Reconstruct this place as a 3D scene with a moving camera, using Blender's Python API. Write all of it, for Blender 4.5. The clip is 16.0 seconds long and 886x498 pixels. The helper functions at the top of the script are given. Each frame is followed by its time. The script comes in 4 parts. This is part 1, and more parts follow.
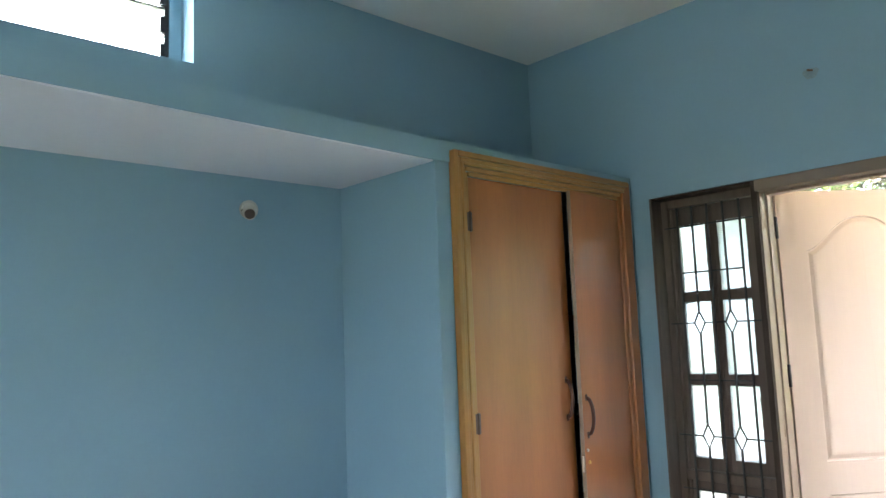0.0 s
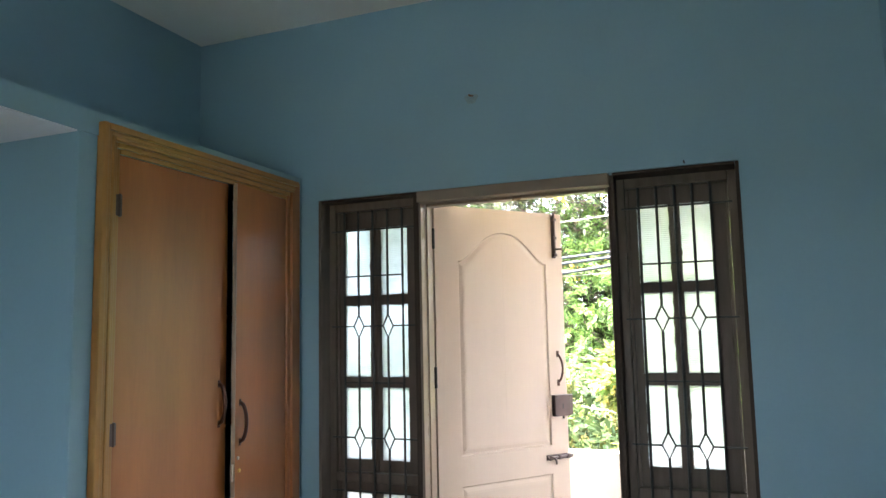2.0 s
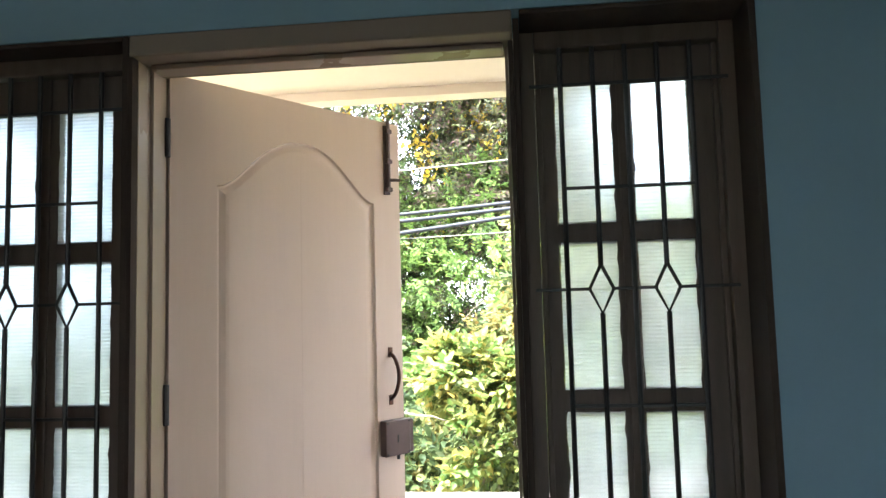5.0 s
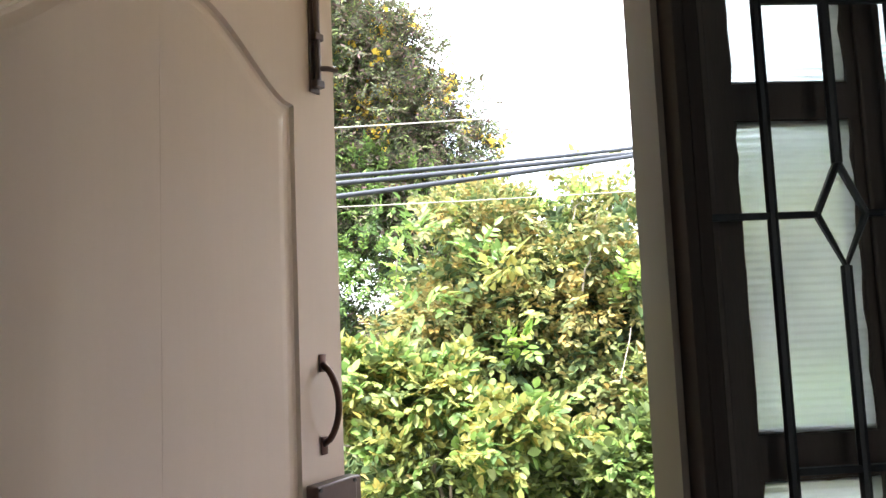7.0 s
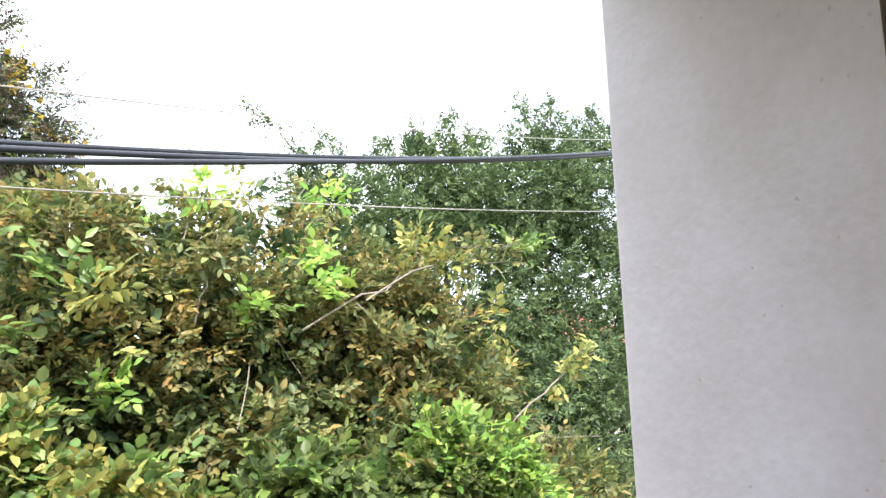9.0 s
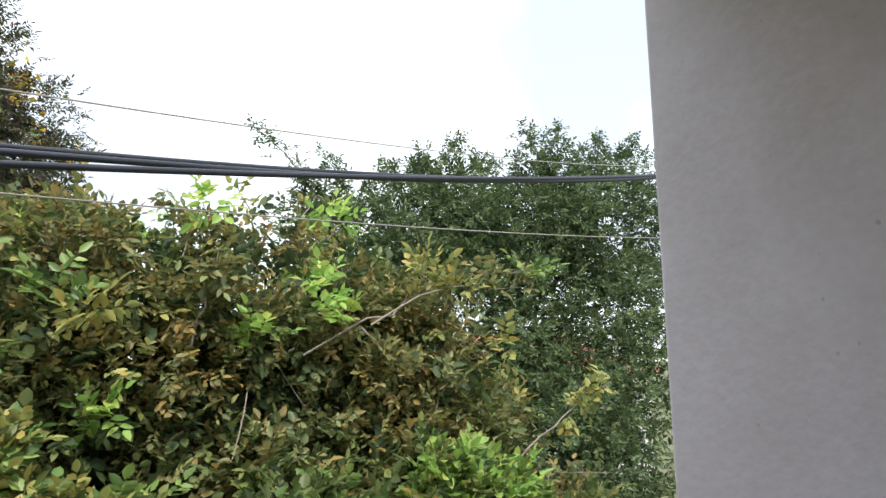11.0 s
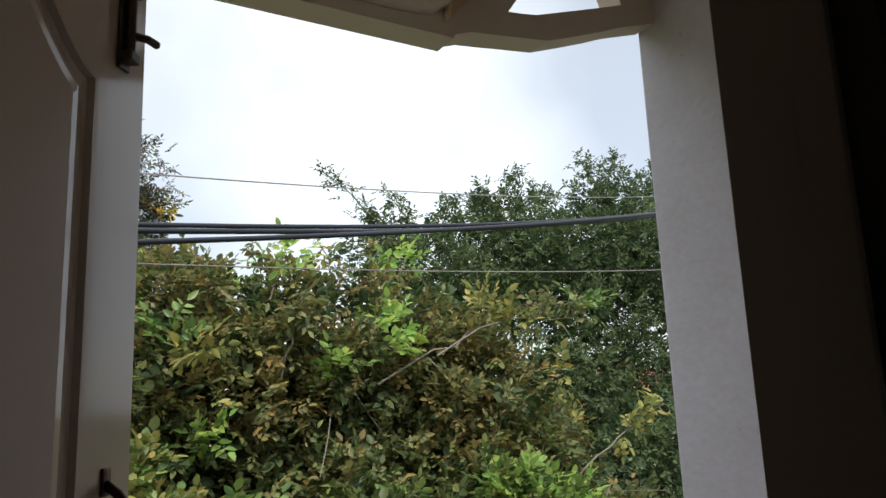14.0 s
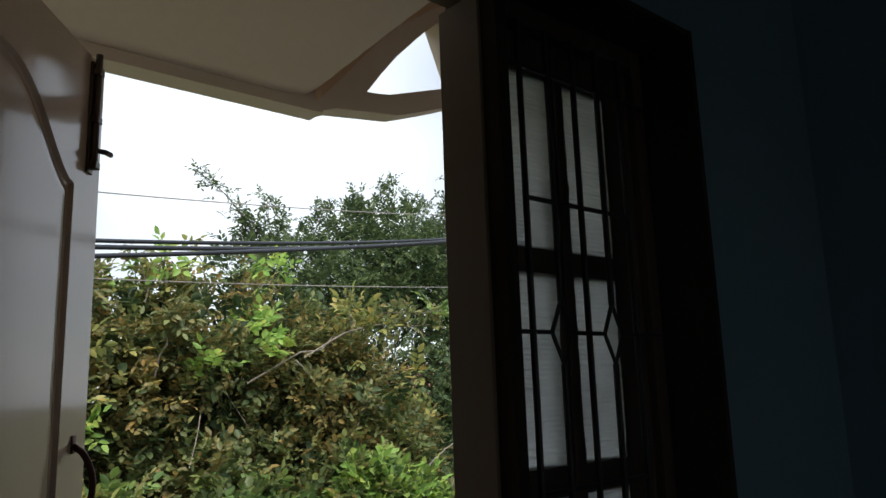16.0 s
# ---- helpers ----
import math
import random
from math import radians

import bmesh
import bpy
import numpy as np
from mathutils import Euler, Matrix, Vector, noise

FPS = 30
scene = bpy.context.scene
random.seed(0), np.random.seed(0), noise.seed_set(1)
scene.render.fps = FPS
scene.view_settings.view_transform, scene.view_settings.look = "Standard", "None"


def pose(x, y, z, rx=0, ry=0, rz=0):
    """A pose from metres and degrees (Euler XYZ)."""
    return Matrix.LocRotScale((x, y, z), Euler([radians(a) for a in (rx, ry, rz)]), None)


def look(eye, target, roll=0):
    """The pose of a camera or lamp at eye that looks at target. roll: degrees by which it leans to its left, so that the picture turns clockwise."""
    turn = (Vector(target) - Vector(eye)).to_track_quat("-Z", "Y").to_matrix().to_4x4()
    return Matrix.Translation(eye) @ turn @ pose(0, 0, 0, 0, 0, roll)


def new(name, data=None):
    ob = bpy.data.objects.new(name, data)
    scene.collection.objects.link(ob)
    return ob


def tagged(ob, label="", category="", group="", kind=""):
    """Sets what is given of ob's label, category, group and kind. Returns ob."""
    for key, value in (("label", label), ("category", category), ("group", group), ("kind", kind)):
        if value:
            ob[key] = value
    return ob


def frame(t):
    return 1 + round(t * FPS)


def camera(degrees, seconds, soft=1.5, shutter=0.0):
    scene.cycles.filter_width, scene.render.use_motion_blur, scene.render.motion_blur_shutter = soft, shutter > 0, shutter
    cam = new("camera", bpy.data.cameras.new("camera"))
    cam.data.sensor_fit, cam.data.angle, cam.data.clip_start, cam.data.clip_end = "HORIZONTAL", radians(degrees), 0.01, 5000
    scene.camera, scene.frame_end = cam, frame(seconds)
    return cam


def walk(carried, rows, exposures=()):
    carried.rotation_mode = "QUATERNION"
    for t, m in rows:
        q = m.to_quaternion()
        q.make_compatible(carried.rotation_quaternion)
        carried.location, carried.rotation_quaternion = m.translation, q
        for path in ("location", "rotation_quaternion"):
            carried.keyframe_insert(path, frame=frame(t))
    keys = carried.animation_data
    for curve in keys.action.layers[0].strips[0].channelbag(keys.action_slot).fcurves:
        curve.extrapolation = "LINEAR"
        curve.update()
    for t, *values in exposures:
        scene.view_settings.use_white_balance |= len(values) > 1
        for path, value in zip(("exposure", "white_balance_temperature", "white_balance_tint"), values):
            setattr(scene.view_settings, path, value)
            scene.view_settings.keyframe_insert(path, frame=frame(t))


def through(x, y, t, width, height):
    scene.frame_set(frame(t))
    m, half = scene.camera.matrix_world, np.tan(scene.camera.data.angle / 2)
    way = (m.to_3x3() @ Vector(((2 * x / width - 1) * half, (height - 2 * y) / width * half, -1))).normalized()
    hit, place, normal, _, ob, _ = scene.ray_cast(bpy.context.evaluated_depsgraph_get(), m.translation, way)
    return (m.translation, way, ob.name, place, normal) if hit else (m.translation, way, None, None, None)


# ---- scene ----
cam = camera(62.0, 16.0)
PATH = [
    (0, (1.113, -3.572, 1.391), (-0.351, -2.229, 1.625), -2.2),
    (0.5, (1.088, -3.577, 1.402), (-0.238, -2.1, 1.65), -2.0),
    (1, (1.089, -3.564, 1.41), (-0.085, -1.968, 1.676), -1.5),
    (1.5, (1.065, -3.551, 1.401), (0.069, -1.839, 1.674), -1.1),
    (2, (1.049, -3.462, 1.376), (0.306, -1.618, 1.596), -1.2),
    (2.5, (1.011, -3.203, 1.339), (0.349, -1.325, 1.522), -1.0),
    (3, (0.967, -2.935, 1.33), (0.303, -1.056, 1.5), -0.4),
    (3.5, (0.808, -2.663, 1.342), (0.313, -0.734, 1.518), -0.1),
    (4, (0.683, -2.38, 1.357), (0.384, -0.411, 1.536), -0.8),
    (4.2, (0.652, -2.256, 1.385), (0.374, -0.282, 1.539), -1.1),
    (6.3, (0.283, -1.037, 1.315), (0.257, 0.952, 1.519), -2.3),
    (6.5, (0.263, -0.938, 1.324), (0.274, 1.053, 1.522), -2.6),
    (7, (0.178, -0.699, 1.313), (0.316, 1.289, 1.492), -2.4),
    (7.5, (0.032, -0.442, 1.3), (0.661, 1.444, 1.52), -2.8),
    (8, (0.026, -0.221, 1.295), (0.901, 1.564, 1.515), -3.6),
    (8.5, (0.1, -0.018, 1.315), (1.167, 1.661, 1.518), -3.3),
    (8.7, (0.104, 0.018, 1.321), (1.252, 1.644, 1.521), -3.2),
    (10.8, (0.169, 0.247, 1.338), (1.381, 1.812, 1.624), -1.3),
    (11, (0.18, 0.27, 1.343), (1.351, 1.865, 1.636), -1.2),
    (11.5, (0.172, 0.224, 1.336), (1.296, 1.848, 1.649), -0.9),
    (12, (0.104, 0.174, 1.35), (1.2, 1.813, 1.686), -1.1),
    (12.5, (0.114, 0.101, 1.362), (1.166, 1.765, 1.715), -1.6),
    (13, (0.117, 0.063, 1.338), (1.12, 1.752, 1.714), -2.4),
    (13.5, (0.019, -0.047, 1.322), (0.987, 1.657, 1.72), -2.9),
    (14, (-0.102, -0.233, 1.325), (0.918, 1.446, 1.699), -2.4),
    (14.5, (-0.148, -0.391, 1.327), (0.904, 1.27, 1.694), -2.1),
    (15, (-0.209, -0.606, 1.313), (0.847, 1.052, 1.68), -1.4),
    (15.5, (-0.282, -0.714, 1.322), (0.825, 0.916, 1.664), -1.3),
    (16, (-0.404, -0.808, 1.32), (0.888, 0.675, 1.682), -1.9),
]
EXPOSURES = [(0.0, 4.82), (1.5, 4.42), (2.5, 4.12), (3.5, 3.85), (4.2, 3.64), (6.5, 3.1), (7.0, 2.8), (7.5, 2.4), (8.0, 2.12), (8.5, 1.85), (11.0, 0.5), (12.5, 0.20), (13.5, 0.0), (14.5, 0.0), (16.0, 0.1)]
walk(cam, [(t, look(eye, target, roll)) for t, eye, target, roll in PATH], EXPOSURES)

# ---- world and light ----
world = bpy.data.worlds.new("overcast_sky")
scene.world = world
world.use_nodes = True
wn, wl = world.node_tree.nodes, world.node_tree.links
sky = wn.new("ShaderNodeTexSky")
sky.sky_type, sky.sun_disc = "NISHITA", False
sky.sun_elevation, sky.sun_rotation = radians(61), radians(210)
coord = wn.new("ShaderNodeTexCoord")
cloud = wn.new("ShaderNodeTexNoise")
cloud.inputs["Scale"].default_value, cloud.inputs["Detail"].default_value = 2.1, 4
cloud.inputs["Roughness"].default_value = 0.45
cramp = wn.new("ShaderNodeMapRange")
cramp.inputs["From Min"].default_value, cramp.inputs["From Max"].default_value = 0.38, 0.60
cramp.inputs["To Min"].default_value, cramp.inputs["To Max"].default_value = 0.52, 1.0
cmix = wn.new("ShaderNodeMix")
cmix.data_type = "RGBA"
cmix.inputs["B"].default_value = (9.2, 9.9, 10.6, 1)
wl.new(coord.outputs["Generated"], cloud.inputs["Vector"])
wl.new(cloud.outputs["Fac"], cramp.inputs["Value"])
wl.new(cramp.outputs["Result"], cmix.inputs["Factor"])
wl.new(sky.outputs["Color"], cmix.inputs["A"])
wl.new(cmix.outputs["Result"], wn["Background"].inputs["Color"])
wn["Background"].inputs["Strength"].default_value = 0.12

sun = new("sun", bpy.data.lights.new("sun", "SUN"))
sun.data.energy, sun.data.angle, sun.data.color = 4.2, radians(12), (1.0, 0.96, 0.91)
sun.matrix_world = look((-4, -7, 15), (0, 0, 0))

# added fill lamp in an unseen opening assumed in the wall behind the walk
rear = new("rear_fill_light", bpy.data.lights.new("rear_fill_light", "AREA"))
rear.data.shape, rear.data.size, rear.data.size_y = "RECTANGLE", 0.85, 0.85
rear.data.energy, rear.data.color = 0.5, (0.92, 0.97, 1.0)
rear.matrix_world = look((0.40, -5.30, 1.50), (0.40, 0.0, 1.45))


# daylight through the high ventilator
high = new("daylight_ventilator", bpy.data.lights.new("daylight_ventilator", "AREA"))
high.data.shape, high.data.size, high.data.size_y = "RECTANGLE", 0.62, 0.34
high.data.energy, high.data.color = 0.22, (0.93, 0.97, 1.0)
high.matrix_world = look((-1.96, -2.66, 2.82), (0.0, -2.4, 2.75))


# ---- materials ----
def material(name, base, rough=0.6, vary=0.12, scale=3.0, fine=60.0, bump=0.08, metal=0.0, stretch=(1, 1, 1), gloss=0.5, second=None, per_object=0.0, coat=0.0, coat_rough=0.12):
    """A surface with slow stains and fine grain in colour, roughness and relief."""
    m = bpy.data.materials.new(name)
    m.use_nodes = True
    n, l = m.node_tree.nodes, m.node_tree.links
    b = n["Principled BSDF"]
    tc, mp = n.new("ShaderNodeTexCoord"), n.new("ShaderNodeMapping")
    mp.inputs["Scale"].default_value = stretch
    l.new(tc.outputs["Object"], mp.inputs["Vector"])
    big, small = n.new("ShaderNodeTexNoise"), n.new("ShaderNodeTexNoise")
    big.inputs["Scale"].default_value, big.inputs["Detail"].default_value = scale, 6
    small.inputs["Scale"].default_value, small.inputs["Detail"].default_value = fine, 4
    for t in (big, small):
        l.new(mp.outputs["Vector"], t.inputs["Vector"])
    add = n.new("ShaderNodeMath")
    add.operation = "MULTIPLY_ADD"
    add.inputs[1].default_value = 0.35
    l.new(small.outputs["Fac"], add.inputs[0])
    l.new(big.outputs["Fac"], add.inputs[2])
    rng = n.new("ShaderNodeMapRange")
    rng.inputs["From Min"].default_value, rng.inputs["From Max"].default_value = 0.35, 1.0
    l.new(add.outputs["Value"], rng.inputs["Value"])
    mix = n.new("ShaderNodeMix")
    mix.data_type = "RGBA"
    lo = second or tuple(c * (1 - vary) for c in base)
    hi = tuple(min(0.9, c * (1 + vary)) for c in base)
    mix.inputs["A"].default_value, mix.inputs["B"].default_value = (*lo, 1), (*hi, 1)
    l.new(rng.outputs["Result"], mix.inputs["Factor"])
    colour = mix.outputs["Result"]
    if per_object:
        info, hsv = n.new("ShaderNodeObjectInfo"), n.new("ShaderNodeHueSaturation")
        r2 = n.new("ShaderNodeMapRange")
        r2.inputs["To Min"].default_value, r2.inputs["To Max"].default_value = 1 - per_object, 1 + per_object
        l.new(info.outputs["Random"], r2.inputs["Value"])
        l.new(r2.outputs["Result"], hsv.inputs["Value"])
        l.new(colour, hsv.inputs["Color"])
        colour = hsv.outputs["Color"]
    l.new(colour, b.inputs["Base Color"])
    rr = n.new("ShaderNodeMapRange")
    rr.inputs["To Min"].default_value, rr.inputs["To Max"].default_value = max(0.03, rough - 0.08), min(1, rough + 0.1)
    l.new(big.outputs["Fac"], rr.inputs["Value"])
    l.new(rr.outputs["Result"], b.inputs["Roughness"])
    b.inputs["Metallic"].default_value = metal
    b.inputs["Specular IOR Level"].default_value = gloss
    b.inputs["Coat Weight"].default_value = coat
    b.inputs["Coat Roughness"].default_value = coat_rough
    if bump:
        bp = n.new("ShaderNodeBump")
        bp.inputs["Strength"].default_value, bp.inputs["Distance"].default_value = bump, 0.01
        l.new(add.outputs["Value"], bp.inputs["Height"])
        l.new(bp.outputs["Normal"], b.inputs["Normal"])
        l.new(bp.outputs["Normal"], b.inputs["Coat Normal"])
    return m


BLUE = material("blue_distemper", (0.222, 0.352, 0.440), 0.62, 0.05, 1.6, 45, 0.05, gloss=0.35)
CEILING = material("white_ceiling_paint", (0.76, 0.73, 0.70), 0.8, 0.05, 1.2, 40, 0.05)
LOFT_WHITE = material("lilac_white_paint", (0.70, 0.70, 0.76), 0.8, 0.05, 1.2, 40, 0.05)
CEMENT = material("grey_cement_floor", (0.27, 0.25, 0.23), 0.6, 0.15, 2, 30, 0.1)
FLOOR = material("cream_floor_tile", (0.55, 0.50, 0.43), 0.25, 0.08, 2, 30, 0.0, per_object=0.04)
PLASTER = material("white_plaster", (0.665, 0.625, 0.695), 0.85, 0.08, 2.6, 34, 0.7, second=(0.53, 0.48, 0.50))
PIT_STAIN = material("grey_brown_plaster_scar", (0.54, 0.48, 0.48), 0.9, 0.15, 20, 90, 0.3)
CREAM_PLASTER = material("cream_plaster", (0.76, 0.65, 0.56), 0.85, 0.06, 1.5, 30, 0.12)
ARCH_OCHRE = material("ochre_plaster", (0.68, 0.47, 0.31), 0.85, 0.10, 4, 40, 0.12)
DOOR_PAINT = material("cream_gloss_paint", (0.66, 0.515, 0.41), 0.10, 0.03, 1.5, 12, 0.035, stretch=(7, 7, 0.4), gloss=0.42, coat=0.34, coat_rough=0.03)
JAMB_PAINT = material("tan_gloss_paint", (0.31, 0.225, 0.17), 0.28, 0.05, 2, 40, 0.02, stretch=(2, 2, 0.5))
# duller copy of the tan paint with backlit shade in its colour
SHADED_TAN = material("dull_shaded_tan_paint", (0.215, 0.165, 0.125), 0.5, 0.05, 1.5, 40, 0.02, gloss=0.35)
DARK_WOOD = material("dark_brown_varnished_wood", (0.115, 0.085, 0.066), 0.55, 0.30, 5, 70, 0.08, stretch=(5, 5, 0.5), gloss=0.3)
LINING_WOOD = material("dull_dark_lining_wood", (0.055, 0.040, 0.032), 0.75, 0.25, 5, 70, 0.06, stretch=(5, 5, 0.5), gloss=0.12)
SHUTTER_WOOD = material("dark_brown_shutter_wood", (0.098, 0.073, 0.058), 0.55, 0.28, 6, 80, 0.08, stretch=(5, 5, 0.5), gloss=0.3)
LAMINATE = material("tan_wood_laminate", (0.345, 0.118, 0.030), 0.38, 0.22, 2.2, 26, 0.015, stretch=(3.0, 3.0, 0.35), gloss=0.5, coat=0.25, coat_rough=0.22)
LAMINATE_EDGE = material("grey_brown_board_edge", (0.33, 0.24, 0.18), 0.6, 0.15, 6, 60, 0.05)
MOULDING = material("golden_varnished_moulding", (0.37, 0.18, 0.048), 0.32, 0.16, 4, 60, 0.04, stretch=(4, 4, 0.4), coat=0.3)
INSIDE_SHADE = material("board_darkened_for_shade", (0.10, 0.075, 0.055), 0.8, 0.1)
IRON = material("black_painted_iron", (0.022, 0.020, 0.020), 0.45, 0.2, 20, 120, 0.05)
BRONZE = material("dark_bronze_metal", (0.085, 0.042, 0.032), 0.35, 0.25, 12, 90, 0.05, metal=0.8)
LOCK_BROWN = material("brown_enamel_lock", (0.095, 0.062, 0.055), 0.35, 0.2, 12, 90, 0.05, metal=0.3)
STEEL = material("dull_steel", (0.55, 0.53, 0.50), 0.35, 0.12, 14, 90, 0.03, metal=1.0)
BRASS = material("brass", (0.72, 0.50, 0.18), 0.3, 0.12, 14, 90, 0.03, metal=1.0)
PALE_PLASTIC = material("aged_white_plastic", (0.50, 0.465, 0.42), 0.5, 0.1, 14, 60, 0.02)
BAKELITE = material("dark_bakelite", (0.035, 0.022, 0.018), 0.4, 0.2)
RUST = material("rusty_stub", (0.16, 0.09, 0.05), 0.8, 0.3, 30, 120, 0.2)
STAINED_BLUE = material("stained_blue_plaster", (0.22, 0.31, 0.33), 0.8, 0.2, 30, 120, 0.2)
CABLE = material("black_cable_sheath", (0.028, 0.032, 0.044), 0.5, 0.15, 8, 60, 0.03, gloss=0.35)
WIRE = material("grey_wire", (0.28, 0.26, 0.24), 0.5, 0.15, 8, 60, 0.03)
BARK = material("grey_brown_bark", (0.17, 0.14, 0.11), 0.9, 0.3, 6, 40, 0.4)
TWIG = material("pale_dry_twig", (0.22, 0.19, 0.155), 0.85, 0.2, 8, 50, 0.2)
EARTH = material("earth_and_grass", (0.10, 0.105, 0.05), 0.95, 0.35, 0.5, 12, 0.4)
HOUSE_WALL = material("pale_house_wall", (0.62, 0.60, 0.57), 0.85, 0.08, 0.8, 12, 0.1)
ROOF_TILE = material("red_roof_tile", (0.30, 0.12, 0.08), 0.8, 0.25, 2, 30, 0.2)


def frosted(name, tint):
    """Ribbed, frosted glass: light comes through it scattered."""
    m = bpy.data.materials.new(name)
    m.use_nodes = True
    n, l = m.node_tree.nodes, m.node_tree.links
    out = n["Material Output"]
    n.remove(n["Principled BSDF"])
    tr, rf, gl = n.new("ShaderNodeBsdfTranslucent"), n.new("ShaderNodeBsdfRefraction"), n.new("ShaderNodeBsdfGlossy")
    tc, wave, bp = n.new("ShaderNodeTexCoord"), n.new("ShaderNodeTexWave"), n.new("ShaderNodeBump")
    dirt, dm = n.new("ShaderNodeTexNoise"), n.new("ShaderNodeMapRange")
    dirt.inputs["Scale"].default_value, dirt.inputs["Detail"].default_value = 9, 6
    dm.inputs["From Min"].default_value, dm.inputs["From Max"].default_value = 0.3, 0.6
    dm.inputs["To Min"].default_value, dm.inputs["To Max"].default_value = 0.86, 1.0
    wave.bands_direction, wave.inputs["Scale"].default_value = "Z", 32
    bp.inputs["Strength"].default_value, bp.inputs["Distance"].default_value = 0.32, 0.004
    l.new(tc.outputs["Object"], wave.inputs["Vector"])
    l.new(tc.outputs["Object"], dirt.inputs["Vector"])
    l.new(wave.outputs["Fac"], bp.inputs["Height"])
    l.new(dirt.outputs["Fac"], dm.inputs["Value"])
    hsv = n.new("ShaderNodeHueSaturation")
    hsv.inputs["Color"].default_value = (*tint, 1)
    l.new(dm.outputs["Result"], hsv.inputs["Value"])
    for s in (tr, rf):
        l.new(hsv.outputs["Color"], s.inputs["Color"])
    rf.inputs["Roughness"].default_value, rf.inputs["IOR"].default_value = 0.42, 1.12
    gl.inputs["Roughness"].default_value = 0.25
    for s in (tr, rf, gl):
        l.new(bp.outputs["Normal"], s.inputs["Normal"])
    a, b = n.new("ShaderNodeMixShader"), n.new("ShaderNodeMixShader")
    a.inputs["Fac"].default_value, b.inputs["Fac"].default_value = 0.62, 0.05
    l.new(tr.outputs[0], a.inputs[1])
    l.new(rf.outputs[0], a.inputs[2])
    l.new(a.outputs[0], b.inputs[1])
    l.new(gl.outputs[0], b.inputs[2])
    l.new(b.outputs[0], out.inputs["Surface"])
    return m


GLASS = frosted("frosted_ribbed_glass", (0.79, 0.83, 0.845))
# same glass with its tint lowered to dim the sky behind the left window
DIMMED_GLASS = frosted("blue_grey_dimmed_glass", (0.52, 0.57, 0.61))
VENT_GLASS = frosted("clear_louvre_glass", (0.93, 0.95, 0.95))


def leaf_material(name, colours, rough=0.42, through=0.35):
    """Leaves: each one takes its own place on a ramp of colours; some light comes through."""
    m = bpy.data.materials.new(name)
    m.use_nodes = True
    n, l = m.node_tree.nodes, m.node_tree.links
    b, out = n["Principled BSDF"], n["Material Output"]
    geo, ramp = n.new("ShaderNodeNewGeometry"), n.new("ShaderNodeValToRGB")
    e = ramp.color_ramp.elements
    while len(e) < len(colours):
        e.new(0.5)
    # ramp colours are lifted; the extra blue stands in for veiling haze
    for i, (p, c) in enumerate(colours):
        e[i].position, e[i].color = p, (c[0] * 1.38, c[1] * 1.22, c[2] * 1.45, 1)
    l.new(geo.outputs["Random Per Island"], ramp.inputs["Fac"])
    l.new(ramp.outputs["Color"], b.inputs["Base Color"])
    b.inputs["Roughness"].default_value = rough
    b.inputs["Specular IOR Level"].default_value = 0.26
    tr, mix = n.new("ShaderNodeBsdfTranslucent"), n.new("ShaderNodeMixShader")
    l.new(ramp.outputs["Color"], tr.inputs["Color"])
    mix.inputs["Fac"].default_value = through
    l.new(b.outputs[0], mix.inputs[1])
    l.new(tr.outputs[0], mix.inputs[2])
    l.new(mix.outputs[0], out.inputs["Surface"])
    return m


BUSH_LEAF = leaf_material("olive_mature_leaf", [(0.0, (0.07, 0.105, 0.04)), (0.3, (0.13, 0.165, 0.055)), (0.55, (0.175, 0.195, 0.065)), (0.75, (0.20, 0.175, 0.06)), (0.9, (0.16, 0.235, 0.075)), (1.0, (0.27, 0.27, 0.08))], 0.45, 0.4)
BRONZE_LEAF = leaf_material("bronze_mature_leaf", [(0.0, (0.085, 0.095, 0.037)), (0.35, (0.155, 0.16, 0.052)), (0.65, (0.22, 0.185, 0.052)), (0.8, (0.25, 0.185, 0.05)), (1.0, (0.18, 0.215, 0.06))], 0.5, 0.4)
YOUNG_LEAF = leaf_material("bright_young_leaf", [(0.0, (0.17, 0.34, 0.07)), (0.6, (0.25, 0.43, 0.085)), (1.0, (0.38, 0.48, 0.10))], 0.45, 0.5)
YELLOW_LEAF = leaf_material("yellowing_leaf", [(0.0, (0.11, 0.15, 0.05)), (0.35, (0.19, 0.24, 0.065)), (0.6, (0.27, 0.29, 0.075)), (0.8, (0.31, 0.27, 0.065)), (1.0, (0.18, 0.29, 0.075))], 0.45, 0.4)
GREEN_LEAF = leaf_material("green_mature_leaf", [(0.0, (0.045, 0.075, 0.025)), (0.6, (0.085, 0.125, 0.036)), (1.0, (0.155, 0.20, 0.05))], 0.42, 0.38)
BLUE_LEAF = leaf_material("cool_green_leaf", [(0.0, (0.06, 0.12, 0.032)), (0.6, (0.115, 0.205, 0.048)), (1.0, (0.21, 0.31, 0.07))], 0.4, 0.38)
# deep green that puts the shade inside the crowns into the leaf colour
INNER_SHADE_LEAF = leaf_material("shade_green_inner_leaf", [(0.0, (0.021, 0.042, 0.016)), (0.6, (0.042, 0.075, 0.024)), (1.0, (0.085, 0.122, 0.035))], 0.6, 0.3)
FAR_LEAF = leaf_material("soft_green_far_leaf", [(0.0, (0.032, 0.062, 0.026)), (0.6, (0.068, 0.115, 0.040)), (1.0, (0.125, 0.18, 0.058))], 0.6, 0.35)
